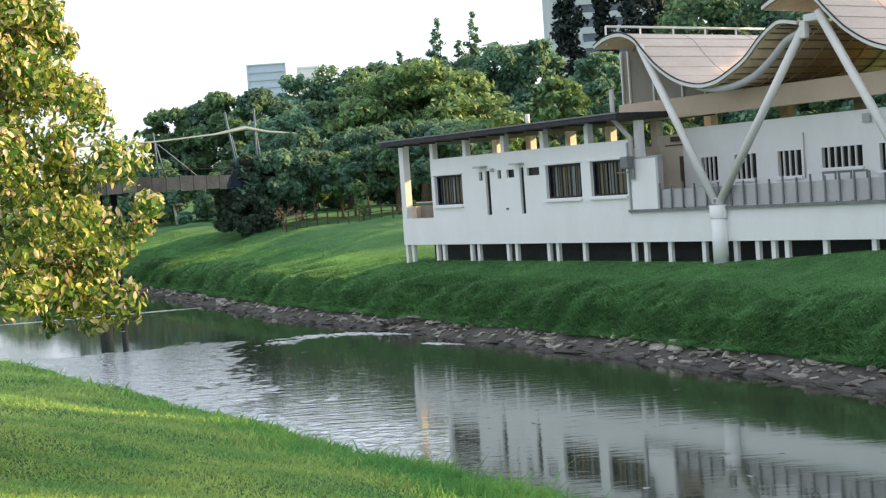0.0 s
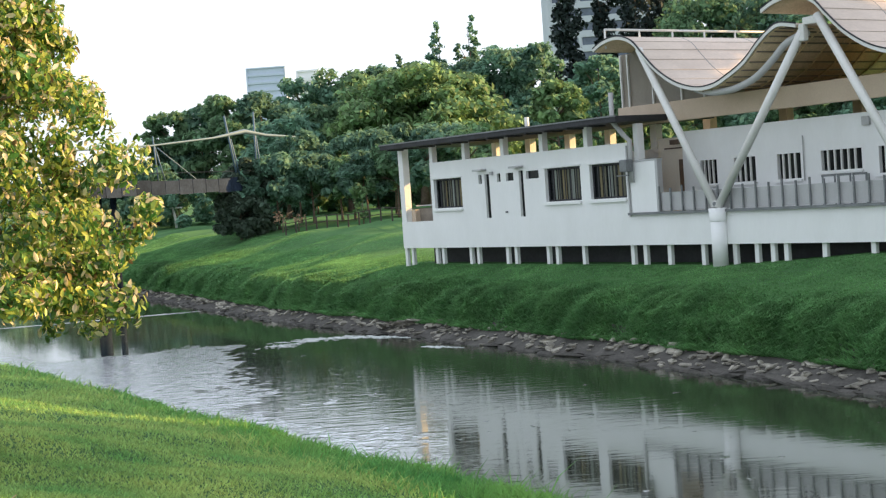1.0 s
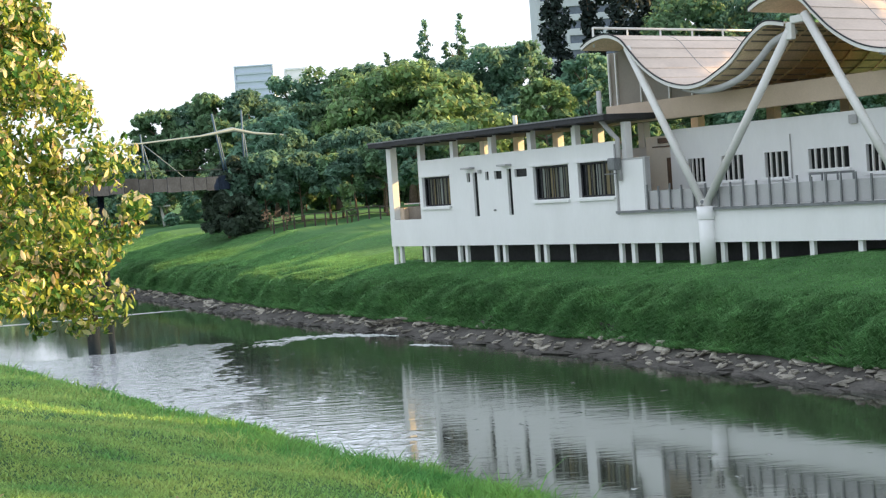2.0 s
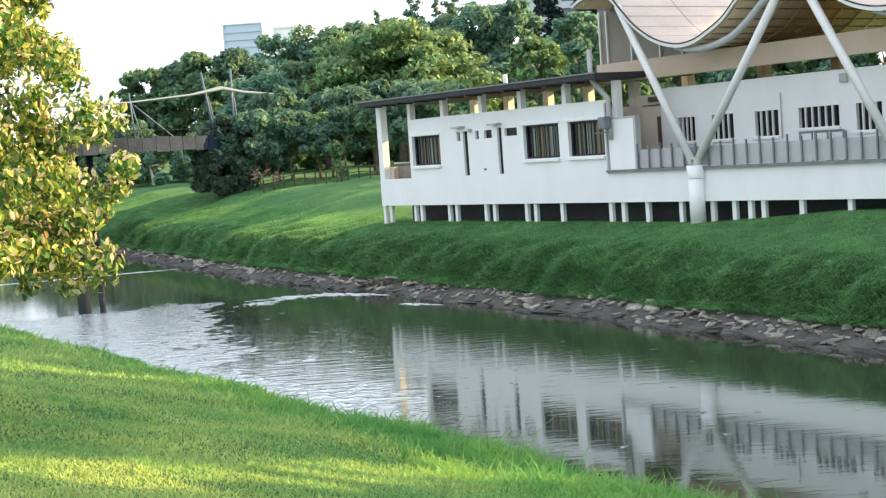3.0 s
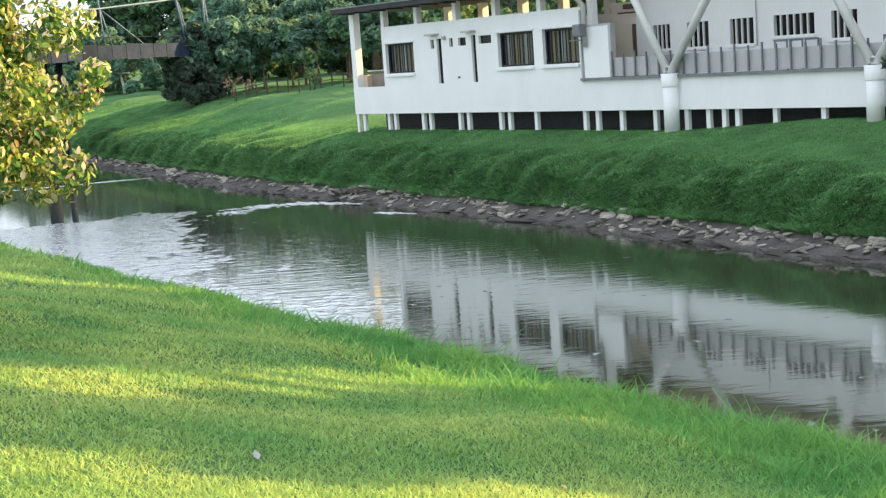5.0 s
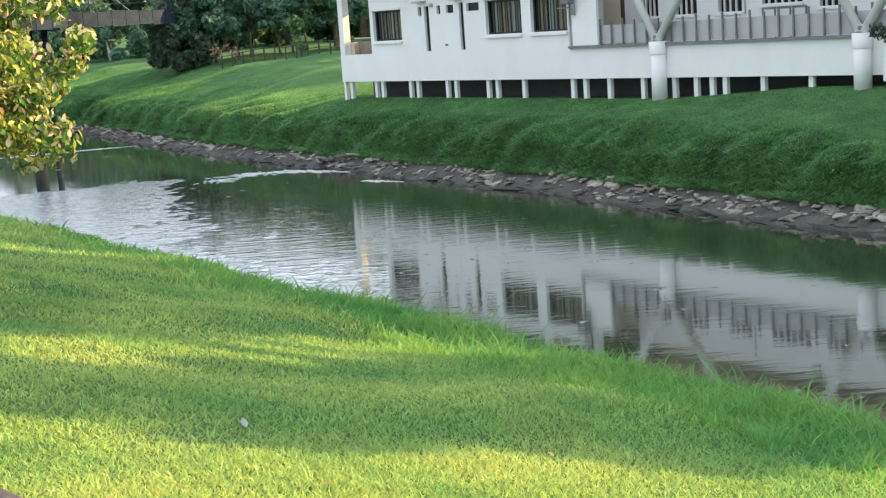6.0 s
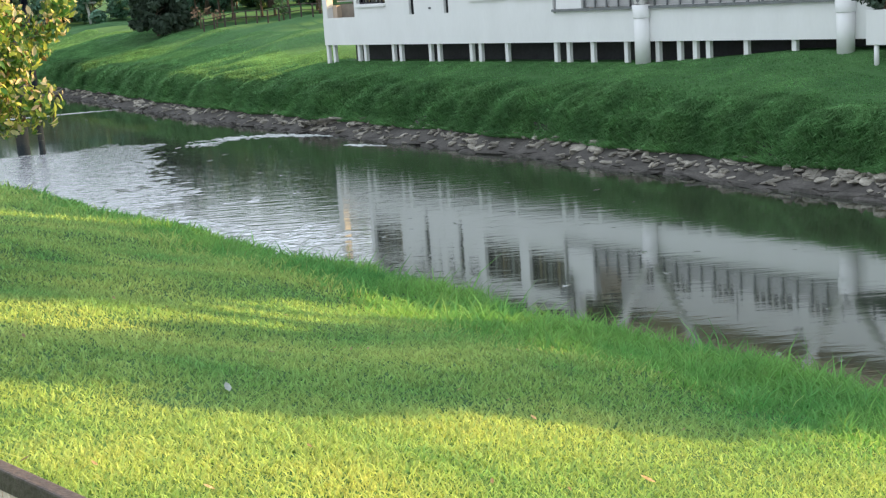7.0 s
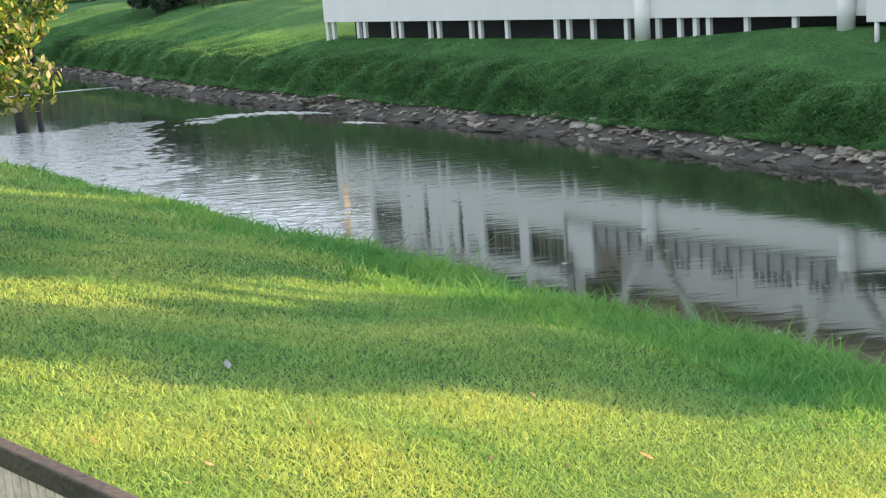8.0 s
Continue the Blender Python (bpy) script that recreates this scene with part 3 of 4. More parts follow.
def wall_with_holes(u0, u1, v0, v1, z0, z1, holes):
    """A wall of real thickness with openings (u0, u1, z0, z1) cut through it, as a grid of blocks joined in one mesh."""
    us = sorted({u0, u1, *[h[0] for h in holes], *[h[1] for h in holes]})
    zs = sorted({z0, z1, *[h[2] for h in holes], *[h[3] for h in holes]})
    bm = bmesh.new()
    grid = {}
    solid = lambda i, j: 0 <= i < len(us) - 1 and 0 <= j < len(zs) - 1 and not any(
        h[0] < (us[i] + us[i + 1]) / 2 < h[1] and h[2] < (zs[j] + zs[j + 1]) / 2 < h[3] for h in holes)

    def vert(i, j, v):
        key = (i, j, v)
        if key not in grid:
            grid[key] = bm.verts.new((us[i], v, zs[j]))
        return grid[key]
    for i in range(len(us) - 1):
        for j in range(len(zs) - 1):
            if not solid(i, j):
                continue
            c = [(i, j), (i + 1, j), (i + 1, j + 1), (i, j + 1)]
            bm.faces.new([vert(*k, v0) for k in c])
            bm.faces.new([vert(*k, v1) for k in c[::-1]])
            for (di, dj), (p, q) in (((0, -1), (c[0], c[1])), ((1, 0), (c[1], c[2])), ((0, 1), (c[2], c[3])), ((-1, 0), (c[3], c[0]))):
                if not solid(i + di, j + dj):
                    bm.faces.new([vert(*q, v0), vert(*p, v0), vert(*p, v1), vert(*q, v1)])
    bmesh.ops.recalc_face_normals(bm, faces=bm.faces[:])
    return bm


WINDOWS = [(2.43, 4.27, 3.70, 4.83), (9.27, 11.15, 3.72, 4.88), (11.63, 13.40, 3.72, 4.88)]
SLOTS = [(5.75, 6.03, 3.24, 4.87), (7.80, 8.05, 3.24, 4.90)]
VENTS = [(5.37, 5.58, 4.53, 4.86), (6.51, 6.72, 4.55, 4.86), (7.05, 7.49, 4.56, 4.85), (8.24, 8.93, 4.58, 4.86)]
part("front_wall", wall_with_holes(2.22, 13.56, 0, 0.22, 2.16, 5.5, WINDOWS + SLOTS + VENTS), "white", house)
part("parapet", box(0, 2.22, 0, 0.2, 2.16, 3.22), "white", house)
part("corner_post", box(0.02, 0.34, 0.0, 0.3, 3.22, 6.2), "white", house)
part("floor_slab", box(0.0, 30, 0.2, 3.4, 2.2, 2.5), "white", house)
part("back_wall", box(2.22, 13.56, 3.2, 3.4, 2.16, 5.3), "white", house)
part("end_wall", box(2.22, 2.42, 0.22, 3.2, 2.5, 5.5), "white", house)
part("bay_panel", box(0.62, 2.22, 0.5, 0.54, 2.5, 3.72), "bay", house, "brown board across the open bay")
for u in (2.24, 4.42, 6.80, 9.05, 11.42):
    part("roof_post", box(u, u + 0.2, 0.0, 0.24, 5.5, 6.24), "white", house)
    part("roof_post", box(u, u + 0.3, 3.1, 3.4, 5.3, 6.24), "white", house)
roof = part("flat_roof", box(-0.05, 13.95, -0.8, 3.7, 6.16, 6.36, 0.03), "dark", house, "thin dark flat roof with a wide overhang")
part("roof_edge", box(-0.07, 13.97, -0.84, -0.78, 6.33, 6.38), "grey_metal", house)
for u0, u1, z0, z1 in WINDOWS:
    w = part("window", box(u0, u1, 0.19, 0.21, z0, z1), "glass_dark", house)
    k = 0
    u = u0 + 0.32
    while u < u1 - 0.12:
        du = 0.10 + 0.05 * ((k * 7) % 3)
        part("curtain", box(u, min(u + du, u1 - 0.05), 0.176, 0.186, z0 + 0.06, z1 - 0.08), ("curtain", "curtain_pale", "curtain", "curtain_yellow")[(k + int(u0)) % 4], w)
        u += du + 0.06 + 0.05 * ((k * 5) % 2)
        k += 1
    part("sill", box(u0 - 0.02, u1 + 0.02, -0.10, 0.02, z0 - 0.12, z0 - 0.03, 0.01), "white", w)
    part("window_frame", wall_with_holes(u0, u1, 0.13, 0.17, z0, z1, [(u0 + 0.06, u1 - 0.06, z0 + 0.06, z1 - 0.06)]), "dark", w)
    for k in range(1, 6):
        u = u0 + (u1 - u0) * k / 6
        part("bar", box(u - 0.014, u + 0.014, 0.10, 0.125, z0, z1), "dark", w)
for u0, u1, z0, z1 in SLOTS + VENTS:
    part("louvre", box(u0, u1, 0.1, 0.14, z0, z1), "glass_dark", house)
# right-hand wing with deck
part("fascia", box(13.56, 25.4, 0.0, 0.2, 2.16, 3.2), "white", house)
part("deck", box(13.56, 30, 0.2, 5.5, 2.5, 2.62), "panel", house)
W_RIGHT = [(14.80, 15.52), (16.26, 17.15), (18.02, 18.93), (19.70, 21.16), (21.75, 22.62)]
wr = [(a, b, 4.15 if i == 3 else 3.98, 4.75) for i, (a, b) in enumerate(W_RIGHT)]
part("wing_wall", wall_with_holes(14.03, 30, 2.0, 2.2, 2.62, 5.75, wr), "white", house)
for u0, u1, z0, z1 in wr:
    w = part("window", box(u0, u1, 2.14, 2.16, z0, z1), "glass_dark", house)
    n = 6 if u1 - u0 > 1.2 else 4
    for k in range(1, n):
        u = u0 + (u1 - u0) * k / n
        part("bar", box(u - 0.025, u + 0.025, 2.0, 2.06, z0, z1), "white_metal", w)
part("recess_wall", box(12.6, 14.03, 2.3, 2.5, 2.62, 5.6), "cream", house)
part("screen_panel", box(13.62, 14.78, -0.02, 0.2, 3.2, 4.85, 0.02), "white", house)
part("ledge", box(13.5, 24.6, -0.12, 0.0, 3.14, 3.22), "grey_metal", house)
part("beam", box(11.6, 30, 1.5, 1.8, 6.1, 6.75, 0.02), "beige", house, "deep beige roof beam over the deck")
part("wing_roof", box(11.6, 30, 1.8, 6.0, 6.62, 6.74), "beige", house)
part("wing_back_wall", box(14.0, 30, 5.5, 5.7, 2.5, 5.6), "white", house)
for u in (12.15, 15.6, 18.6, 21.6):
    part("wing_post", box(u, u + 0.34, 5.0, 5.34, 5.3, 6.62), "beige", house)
# infill wall under the first wave, with its mullions
gb = bmesh.new()
gp = [(u, 8.9 + float(np.interp(u - 13.45, [k[0] for k in PROFILE], [k[1] for k in PROFILE])) - 0.1) for u in np.arange(11.75, 17.3, 0.25)]
lo = [gb.verts.new((u, 1.62, 6.75)) for u, z in gp]
hi = [gb.verts.new((u, 1.62, max(6.76, z))) for u, z in gp]
for i in range(len(gp) - 1):
    gb.faces.new((lo[i], lo[i + 1], hi[i + 1], hi[i]))
bmesh.ops.solidify(gb, geom=gb.faces[:], thickness=0.05)
part("gable_panel", gb, "infill", house, "grey infill panel under the wave roof")
for u in (11.8, 12.15, 13.3, 14.6, 15.6, 16.4):
    zt = 8.9 + float(np.interp(u - 13.45, [k[0] for k in PROFILE], [k[1] for k in PROFILE])) - 0.12
    if zt > 6.8:
        part("mullion", box(u - 0.03, u + 0.03, 1.53, 1.6, 6.75, zt), "white_metal", house)
for u in [0.0, 0.45, 2.17, 2.6, 4.43, 4.9, 6.7, 7.21, 9.04, 9.54, 10.95, 13.38, 13.97, 15.07, 16.54, 17.84, 18.7, 19.31, 19.81, 21.19, 22.84]:
    zg = house_ground(u, 0.2)
    part("foot_post", box(u - 0.08, u + 0.08, 0.10, 0.24, zg - 0.2, 2.2, 0.01), "white", house)
# dark sheet set behind the foot posts to stand in for shade under the floor
part("crawl_space_shade", box(0.4, 30, 1.2, 1.4, 1.2, 2.2), "dark", house)

# deck railing
railing = thing("deck_railing", "grey steel deck railing with upright posts and mesh panels", "railing", HOUSE)
for k in range(23):
    u = 14.9 + k * 0.5
    part("post", box(u - 0.024, u + 0.024, -0.04, 0.01, 3.22, 4.02 if k % 2 == 0 else 3.95), "grey_metal", railing)
    part("infill_panel", box(u, u + 0.5, 0.05, 0.07, 3.24, 3.82), "panel", railing)

# columns, struts and wave canopies


def wave(step=6, points=PROFILE):
    """A smooth curve through control points; by default the canopy's cross-section."""
    out = []
    P = [points[0], *points, points[-1]]
    for i in range(1, len(P) - 2):
        for k in range(step):
            t = k / step
            a, b, c, d = (np.array(P[i + j]) for j in (-1, 0, 1, 2))
            out.append(0.5 * ((2 * b) + (c - a) * t + (2 * a - 5 * b + 4 * c - d) * t * t + (3 * b - a - 3 * c + d) * t ** 3))
    out.append(np.array(points[-1]))
    return out


def sheet(curve, v0, v1, lift, thick, smooth=True):
    bm = bmesh.new()
    rows = []
    for x, z in curve:
        rows.append([bm.verts.new((x, v, z + lift + h)) for v, h in ((v0, 0), (v0, thick), (v1, thick), (v1, 0))])
    for p, q in zip(rows, rows[1:]):
        for k in range(4):
            bm.faces.new((p[k], q[k], q[(k + 1) % 4], p[(k + 1) % 4])).smooth = smooth and k in (1, 3)
    bm.faces.new(rows[0]), bm.faces.new(rows[-1][::-1])
    bmesh.ops.recalc_face_normals(bm, faces=bm.faces[:])
    return bm


def canopy(u, z):
    ob = thing("wave_canopy", "wave-shaped canopy roof of pale sheeting on a board soffit", "canopy", HOUSE @ pose(u, 0, z), "wave canopies")
    c = wave()
    part("roof_sheet", sheet(c, 0.0, 9.0, 0.0, 0.04), "canopy", ob)
    part("soffit", sheet(c, 0.05, 8.9, -0.07, 0.05), "soffit", ob)
    part("edge_trim", sheet(c, -0.06, 0.0, -0.06, 0.10), "white_metal", ob)
    rib = wave(4, [(3.0, -2.0), (3.5, -2.11), (4.1, -2.16), (4.75, -2.11), (5.5, -1.89), (6.15, -1.48), (6.63, -1.1), (7.05, -0.93), (7.5, -0.85)])
    part("curved_beam", tube([(x, 0.22, z) for x, z in rib], [0.05 + 0.055 * min(1, i / 6) for i in range(len(rib))]), "panel", ob)
    return ob


canopy(13.45, 8.9)
canopy(20.72, 9.12)


def column(u):
    ob = thing("canopy_column", "thick round white concrete column with a collar", "column", HOUSE, "canopy columns")
    zg = house_ground(u, -0.15) - 0.1
    part("shaft", tube([(u, -0.15, zg), (u, -0.15, 2.95)], 0.235, 24), "white", ob)
    part("collar", tube([(u, -0.15, 2.86), (u, -0.15, 2.88), (u, -0.15, 3.26)], [0.245, 0.25, 0.275], 24), "white", ob)
    return ob


column(17.48)
column(24.68)
for (u0, z0), (u1, z1) in (((17.40, 3.3), (14.28, 8.42)), ((17.52, 3.3), (20.85, 8.1)), ((24.6, 3.3), (21.4, 8.5)), ((24.75, 3.3), (28.0, 8.1))):
    ob = thing("canopy_strut", "slanting white steel tube strut under the canopy", "strut", HOUSE, "canopy struts")
    part("tube", tube([(u0, -0.15, z0), (u1, 0.1, z1)], 0.125), "white_metal", ob)


# ---- grass ----
def blades(name, x, y, tall, wide, lean, mat, rng, toward=None, spread=1.0):
    """Single upright grass blades, each a narrow bent triangle pair."""
    n = len(x)
    z = height(x, y) - 0.01
    a = rng.random(n) * 2 * np.pi
    base = np.stack([x, y, z], -1)
    side = np.stack([np.cos(a), np.sin(a), 0 * a], -1) * (wide / 2)[:, None]
    b = rng.random(n) * 2 * np.pi
    dirn = np.stack([np.cos(b), np.sin(b)], -1) * spread
    if toward is not None:
        dirn = dirn + np.asarray(toward)
    off = dirn * (lean * (0.3 + rng.random(n)))[:, None]
    mid = base + np.concatenate([off * 0.35, (tall * 0.6)[:, None]], 1)
    tip = base + np.concatenate([off, tall[:, None]], 1)
    verts = np.stack([base - side, base + side, mid + side * 0.8, mid - side * 0.8, tip], 1).reshape(-1, 3)
    k = np.arange(n)[:, None] * 5
    faces = np.concatenate([k + np.array([0, 1, 2]), k + np.array([0, 2, 3]), k + np.array([3, 2, 4])], 0)
    return data_mesh(name, verts, faces, mat)


def near_lawn():
    rng = np.random.default_rng(7)
    n = 390000
    d = np.exp(rng.uniform(math.log(3.3), math.log(46), n))
    a = np.radians(rng.uniform(-27, 25, n))
    x, y = -np.sin(a) * d, np.cos(a) * d
    r, q = x * E_DIR[0] + y * E_DIR[1], x * Q_DIR[0] + y * Q_DIR[1]
    t = near_edge(r) - q
    keep = t > 0.03
    x, y, d, t, r, q = (k[keep] for k in (x, y, d, t, r, q))
    clump = 0.5 + 0.5 * np.sin(x * 2.1 + 1.3 * np.sin(y * 1.7)) * np.sin(y * 2.6 + np.sin(x * 1.9))
    rough = np.clip((3.4 - t) / 2.5, 0, 1)
    tall = (0.026 + 0.0008 * d) * (0.5 + 0.9 * rng.random(len(x))) * (1 + 0.5 * clump) * (1 + 0.8 * rough)
    tall = tall * np.where(rng.random(len(x)) < 0.03 * (0.3 + 3 * rough), 1.8, 1)
    right = np.clip((24 - r) / 10, 0, 1) * np.clip((2.6 - t) / 2.0, 0, 1)
    tall = tall * (1 + 1.3 * right * rng.random(len(x)))
    lush = t + 0.35 * rng.normal(size=len(t)) < np.interp(r, [10, 20, 30], [2.7, 1.6, 0.6])
    for on, name, label, mat in ((~lush, "lawn_grass", "short bright green lawn grass", "blade"), (lush, "long_grass", "lush green longer grass beside the water", "edge_blade")):
        me = blades(name, x[on], y[on], tall[on], 0.0045 + 0.00105 * d[on], tall[on] * 1.1, mat, rng)
        thing(name, label, "grass", kind="stuff", mesh=me)


def edge_tufts():
    """Loose tufts of long arching blades where the lawn meets the water."""
    rng = np.random.default_rng(9)
    k = 420
    r0 = 4 + 34 * rng.random(k) ** 1.6
    t0 = 0.06 + 2.4 * rng.random(k) ** 2.2 * np.clip((30 - r0) / 14, 0.15, 1)
    long = np.interp(r0, [5, 16, 24, 38], [0.20, 0.20, 0.13, 0.08]) * (0.6 + 0.8 * rng.random(k))
    which = np.repeat(np.arange(k), 16)
    r, t = r0[which] + rng.normal(size=len(which)) * 0.05, np.maximum(0.02, t0[which] + rng.normal(size=len(which)) * 0.05)
    x, y = rq(r, near_edge(r) - t)
    tall = long[which] * (0.5 + 0.7 * rng.random(len(which)))
    me = blades("edge_grass", x, y, tall, 0.009 + 0.0006 * np.hypot(x, y), tall * 0.9, "edge_blade", rng, toward=(0.15, 0.05))
    thing("edge_grass", "long arching tufts of grass at the water's edge", "grass", kind="stuff", mesh=me)


def bank_grass():
    """Grass of the far bank: short on the slope, long and clumped where it hangs over the mud. Single-triangle blades."""
    rng = np.random.default_rng(8)
    n = 430000
    r = 11 + 85 * rng.random(n) ** 1.35
    s = 0.82 + rng.random(n) ** 1.4 * 7.4
    x, y = rq(r, far_q(r) + s)
    u, v = house_uv(x, y)
    keep = ~((u > -0.3) & (v > 0.3) & (u < 31))
    x, y, s, r = x[keep], y[keep], s[keep], r[keep]
    n = len(x)
    fringe = np.clip((2.2 - s) / 1.2, 0, 1)
    clump = 0.5 + 0.5 * np.sin(3.1 * r + 1.7 * np.sin(2.3 * s + r)) * np.sin(2.2 * s + 1.3 * np.sin(1.9 * r))
    d = np.hypot(x, y)
    tall = (0.02 + 0.0006 * d) * np.clip((7.4 - s) / 3, 0.5, 1) + fringe * (0.03 + 0.12 * clump) * (0.6 + 0.8 * rng.random(n))
    a = rng.random(n) * 2 * np.pi
    base = np.stack([x, y, height(x, y) - 0.02], -1)
    side = np.stack([np.cos(a), np.sin(a), 0 * a], -1) * ((0.012 + 0.0005 * d) * (0.7 + 0.6 * rng.random(n)))[:, None]
    b = rng.random(n) * 2 * np.pi
    off = np.stack([np.cos(b), np.sin(b)], -1) * 0.7 - Q_DIR * (0.5 + 0.9 * fringe)[:, None]
    tip = base + np.concatenate([off * (tall * 0.75)[:, None], (tall * (1.0 - 0.25 * fringe))[:, None]], 1)
    verts = np.stack([base - side, base + side, tip], 1).reshape(-1, 3)
    me = data_mesh("bank_grass", verts, np.arange(3 * n).reshape(-1, 3), "far_blade")
    thing("bank_grass", "dark green grass hanging over the far bank", "grass", kind="stuff", mesh=me)


def bank_clumps():
    """Long combed clumps on the steep foot of the far bank, each a sheaf of arching blades that leans down to the water."""
    rng = np.random.default_rng(18)
    k = 7500
    r0 = 12 + 62 * rng.random(k) ** 1.4
    s0 = 0.95 + 1.5 * rng.random(k) ** 1.3
    phase = 1.9 * (r0 + 0.7 * s0) + 1.5 * np.sin(0.45 * r0)
    keep = rng.random(k) < np.clip(0.15 + 1.1 * np.abs(np.sin(phase / 2)), 0, 1)
    r0, s0 = r0[keep], s0[keep]
    k = len(r0)
    size = (0.12 + 0.17 * rng.random(k)) * np.interp(s0, [0.9, 1.5, 2.5], [1.1, 0.85, 0.35])
    turn = rng.normal(size=k) * 0.35
    which = np.repeat(np.arange(k), 28)
    n = len(which)
    r, s = r0[which] + rng.normal(size=n) * 0.10, np.maximum(0.8, s0[which] + rng.normal(size=n) * 0.10)
    x, y = rq(r, far_q(r) + s)
    u, v = house_uv(x, y)
    keep = ~((u > -0.3) & (v > -0.4) & (u < 31))
    x, y, which = x[keep], y[keep], which[keep]
    n = len(x)
    length = size[which] * (0.55 + 0.7 * rng.random(n))
    d = np.hypot(x, y)
    comb = -Q_DIR * 0.8 + E_DIR * 0.15
    c, q = np.cos(turn[which]), np.sin(turn[which])
    lean = np.stack([comb[0] * c - comb[1] * q, comb[0] * q + comb[1] * c], -1) + rng.normal(size=(n, 2)) * 0.28
    base = np.stack([x, y, height(x, y) - 0.02], -1)
    a = rng.random(n) * 2 * np.pi
    side = np.stack([np.cos(a), np.sin(a), 0 * a], -1) * (0.006 + 0.00022 * d)[:, None]
    mid = base + np.concatenate([lean * (length * 0.35)[:, None], (length * 0.55)[:, None]], 1)
    tip = base + np.concatenate([lean * (length * 1.0)[:, None], (length * 0.40)[:, None]], 1)
    verts = np.stack([base - side, base + side, mid + side, mid - side, tip], 1).reshape(-1, 3)
    i = np.arange(n)[:, None] * 5
    faces = np.concatenate([i + np.array([0, 1, 2]), i + np.array([0, 2, 3]), i + np.array([3, 2, 4])], 0)
    thing("bank_clumps", "long combed clumps of grass leaning down the far bank", "grass", kind="stuff", mesh=data_mesh("bank_clumps", verts, faces, "far_blade"))


near_lawn()
edge_tufts()
bank_grass()
bank_clumps()


# ---- smaller parts of the club house ----
# recess with door, lintel and dark fittings beside the screen panel
part("door", box(13.62, 13.92, 2.22, 2.3, 2.62, 4.85), "brown", house, "brown timber door in the recess")
part("door_frame", box(12.95, 13.95, 2.24, 2.3, 5.22, 5.26), "brown", house)
part("timber_lintel", box(13.3, 13.95, 2.16, 2.3, 5.36, 5.52), "brown", house)
part("recess_post", box(13.62, 13.82, 0.22, 0.5, 3.2, 6.1), "white", house)
part("screen_frame", box(14.78, 14.88, -0.02, 0.2, 3.2, 4.9), "panel", house)
part("screen_cap", box(13.6, 14.9, -0.03, 0.21, 4.85, 4.91), "panel", house)
part("wall_trim", box(13.5, 13.56, -0.05, 0.0, 3.1, 5.4), "panel", house)
for u in (5.36, 7.55):
    part("wall_lamp", box(u, u + 0.55, -0.28, 0.0, 5.0, 5.07, 0.015), "panel", house, "flat grey hood lamp on the wall")
part("wall_lamp", box(6.2, 6.32, -0.12, 0.0, 4.82, 4.95, 0.02), "panel", house)
part("wall_spout", tube([(7.02, -0.08, 3.44), (7.02, 0.02, 3.44)], 0.035), "grey_metal", house)
part("downpipe", tube([(13.25, -0.3, 7.15), (13.25, -0.3, 6.2), (13.62, -0.2, 5.75), (13.78, -0.1, 5.55), (13.78, -0.1, 4.2)], 0.085), "panel", house, "grey bent downpipe with a vent top")
part("flood_lamp", box(13.55, 13.9, -0.42, -0.1, 4.55, 4.95, 0.05), "grey_metal", house, "grey flood lamp on a wall bracket")
part("lamp_bracket", box(13.3, 13.86, -0.32, -0.28, 4.42, 4.46), "grey_metal", house)
part("conduit", tube([(19.08, 1.96, 5.25), (19.08, 1.96, 3.9)], 0.018), "panel", house)
part("fuse_box", box(21.28, 21.54, 1.9, 2.0, 5.38, 5.63, 0.01), "panel", house, "small grey box high on the wall")
for u0, u1, z0, z1 in wr:
    part("window_sill", box(u0 - 0.05, u1 + 0.05, 1.92, 2.0, z0 - 0.1, z0 - 0.02, 0.01), "white", house)
for u0, u1, z0, z1 in WINDOWS:
    part("window_hood", box(u0 - 0.12, u1 + 0.05, -0.06, 0.0, z1 + 0.02, z1 + 0.06), "white", house)
part("vent_pipe", tube([(4.75, 3.0, 6.34), (4.75, 3.0, 7.0)], 0.09), "white_metal", house, "white vent pipe on the flat roof")
for u in np.arange(0.4, 13.6, 1.1):
    part("rafter", box(u, u + 0.09, -0.74, 0.0, 6.1, 6.22), "dark", house)
part("bay_rail", box(0.34, 2.22, 0.5, 0.54, 3.82, 3.87), "panel", house)
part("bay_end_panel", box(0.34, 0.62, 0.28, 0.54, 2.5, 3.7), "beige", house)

# the next block of the house, with its own foot post
part("end_block", box(25.8, 30, -0.9, 0.2, 2.06, 2.93, 0.02), "white", house)
zg = house_ground(26.06, -0.82)
part("foot_post", tube([(26.06, -0.82, zg - 0.2), (26.06, -0.82, 2.1)], 0.065), "white", house)

# struts' joints
for u, z in ((17.46, 3.36), (24.68, 3.36)):
    ob = thing("strut_joint", "steel pin joint on top of the column", "bracket", HOUSE, "strut joints")
    part("plate", box(u - 0.2, u + 0.2, -0.22, -0.08, z - 0.08, z + 0.12, 0.03), "white_metal", ob)
    part("pin", tube([(u, -0.27, z + 0.03), (u, -0.03, z + 0.03)], 0.06), "grey_metal", ob)
ob = thing("strut_bracket", "white steel bracket joining strut and canopy beam", "bracket", HOUSE)
part("plate", box(20.79, 20.99, 0.0, 0.2, 7.82, 8.3, 0.03), "white_metal", ob)
part("link", box(20.92, 21.42, 0.04, 0.17, 8.26, 8.47, 0.03), "white_metal", ob)

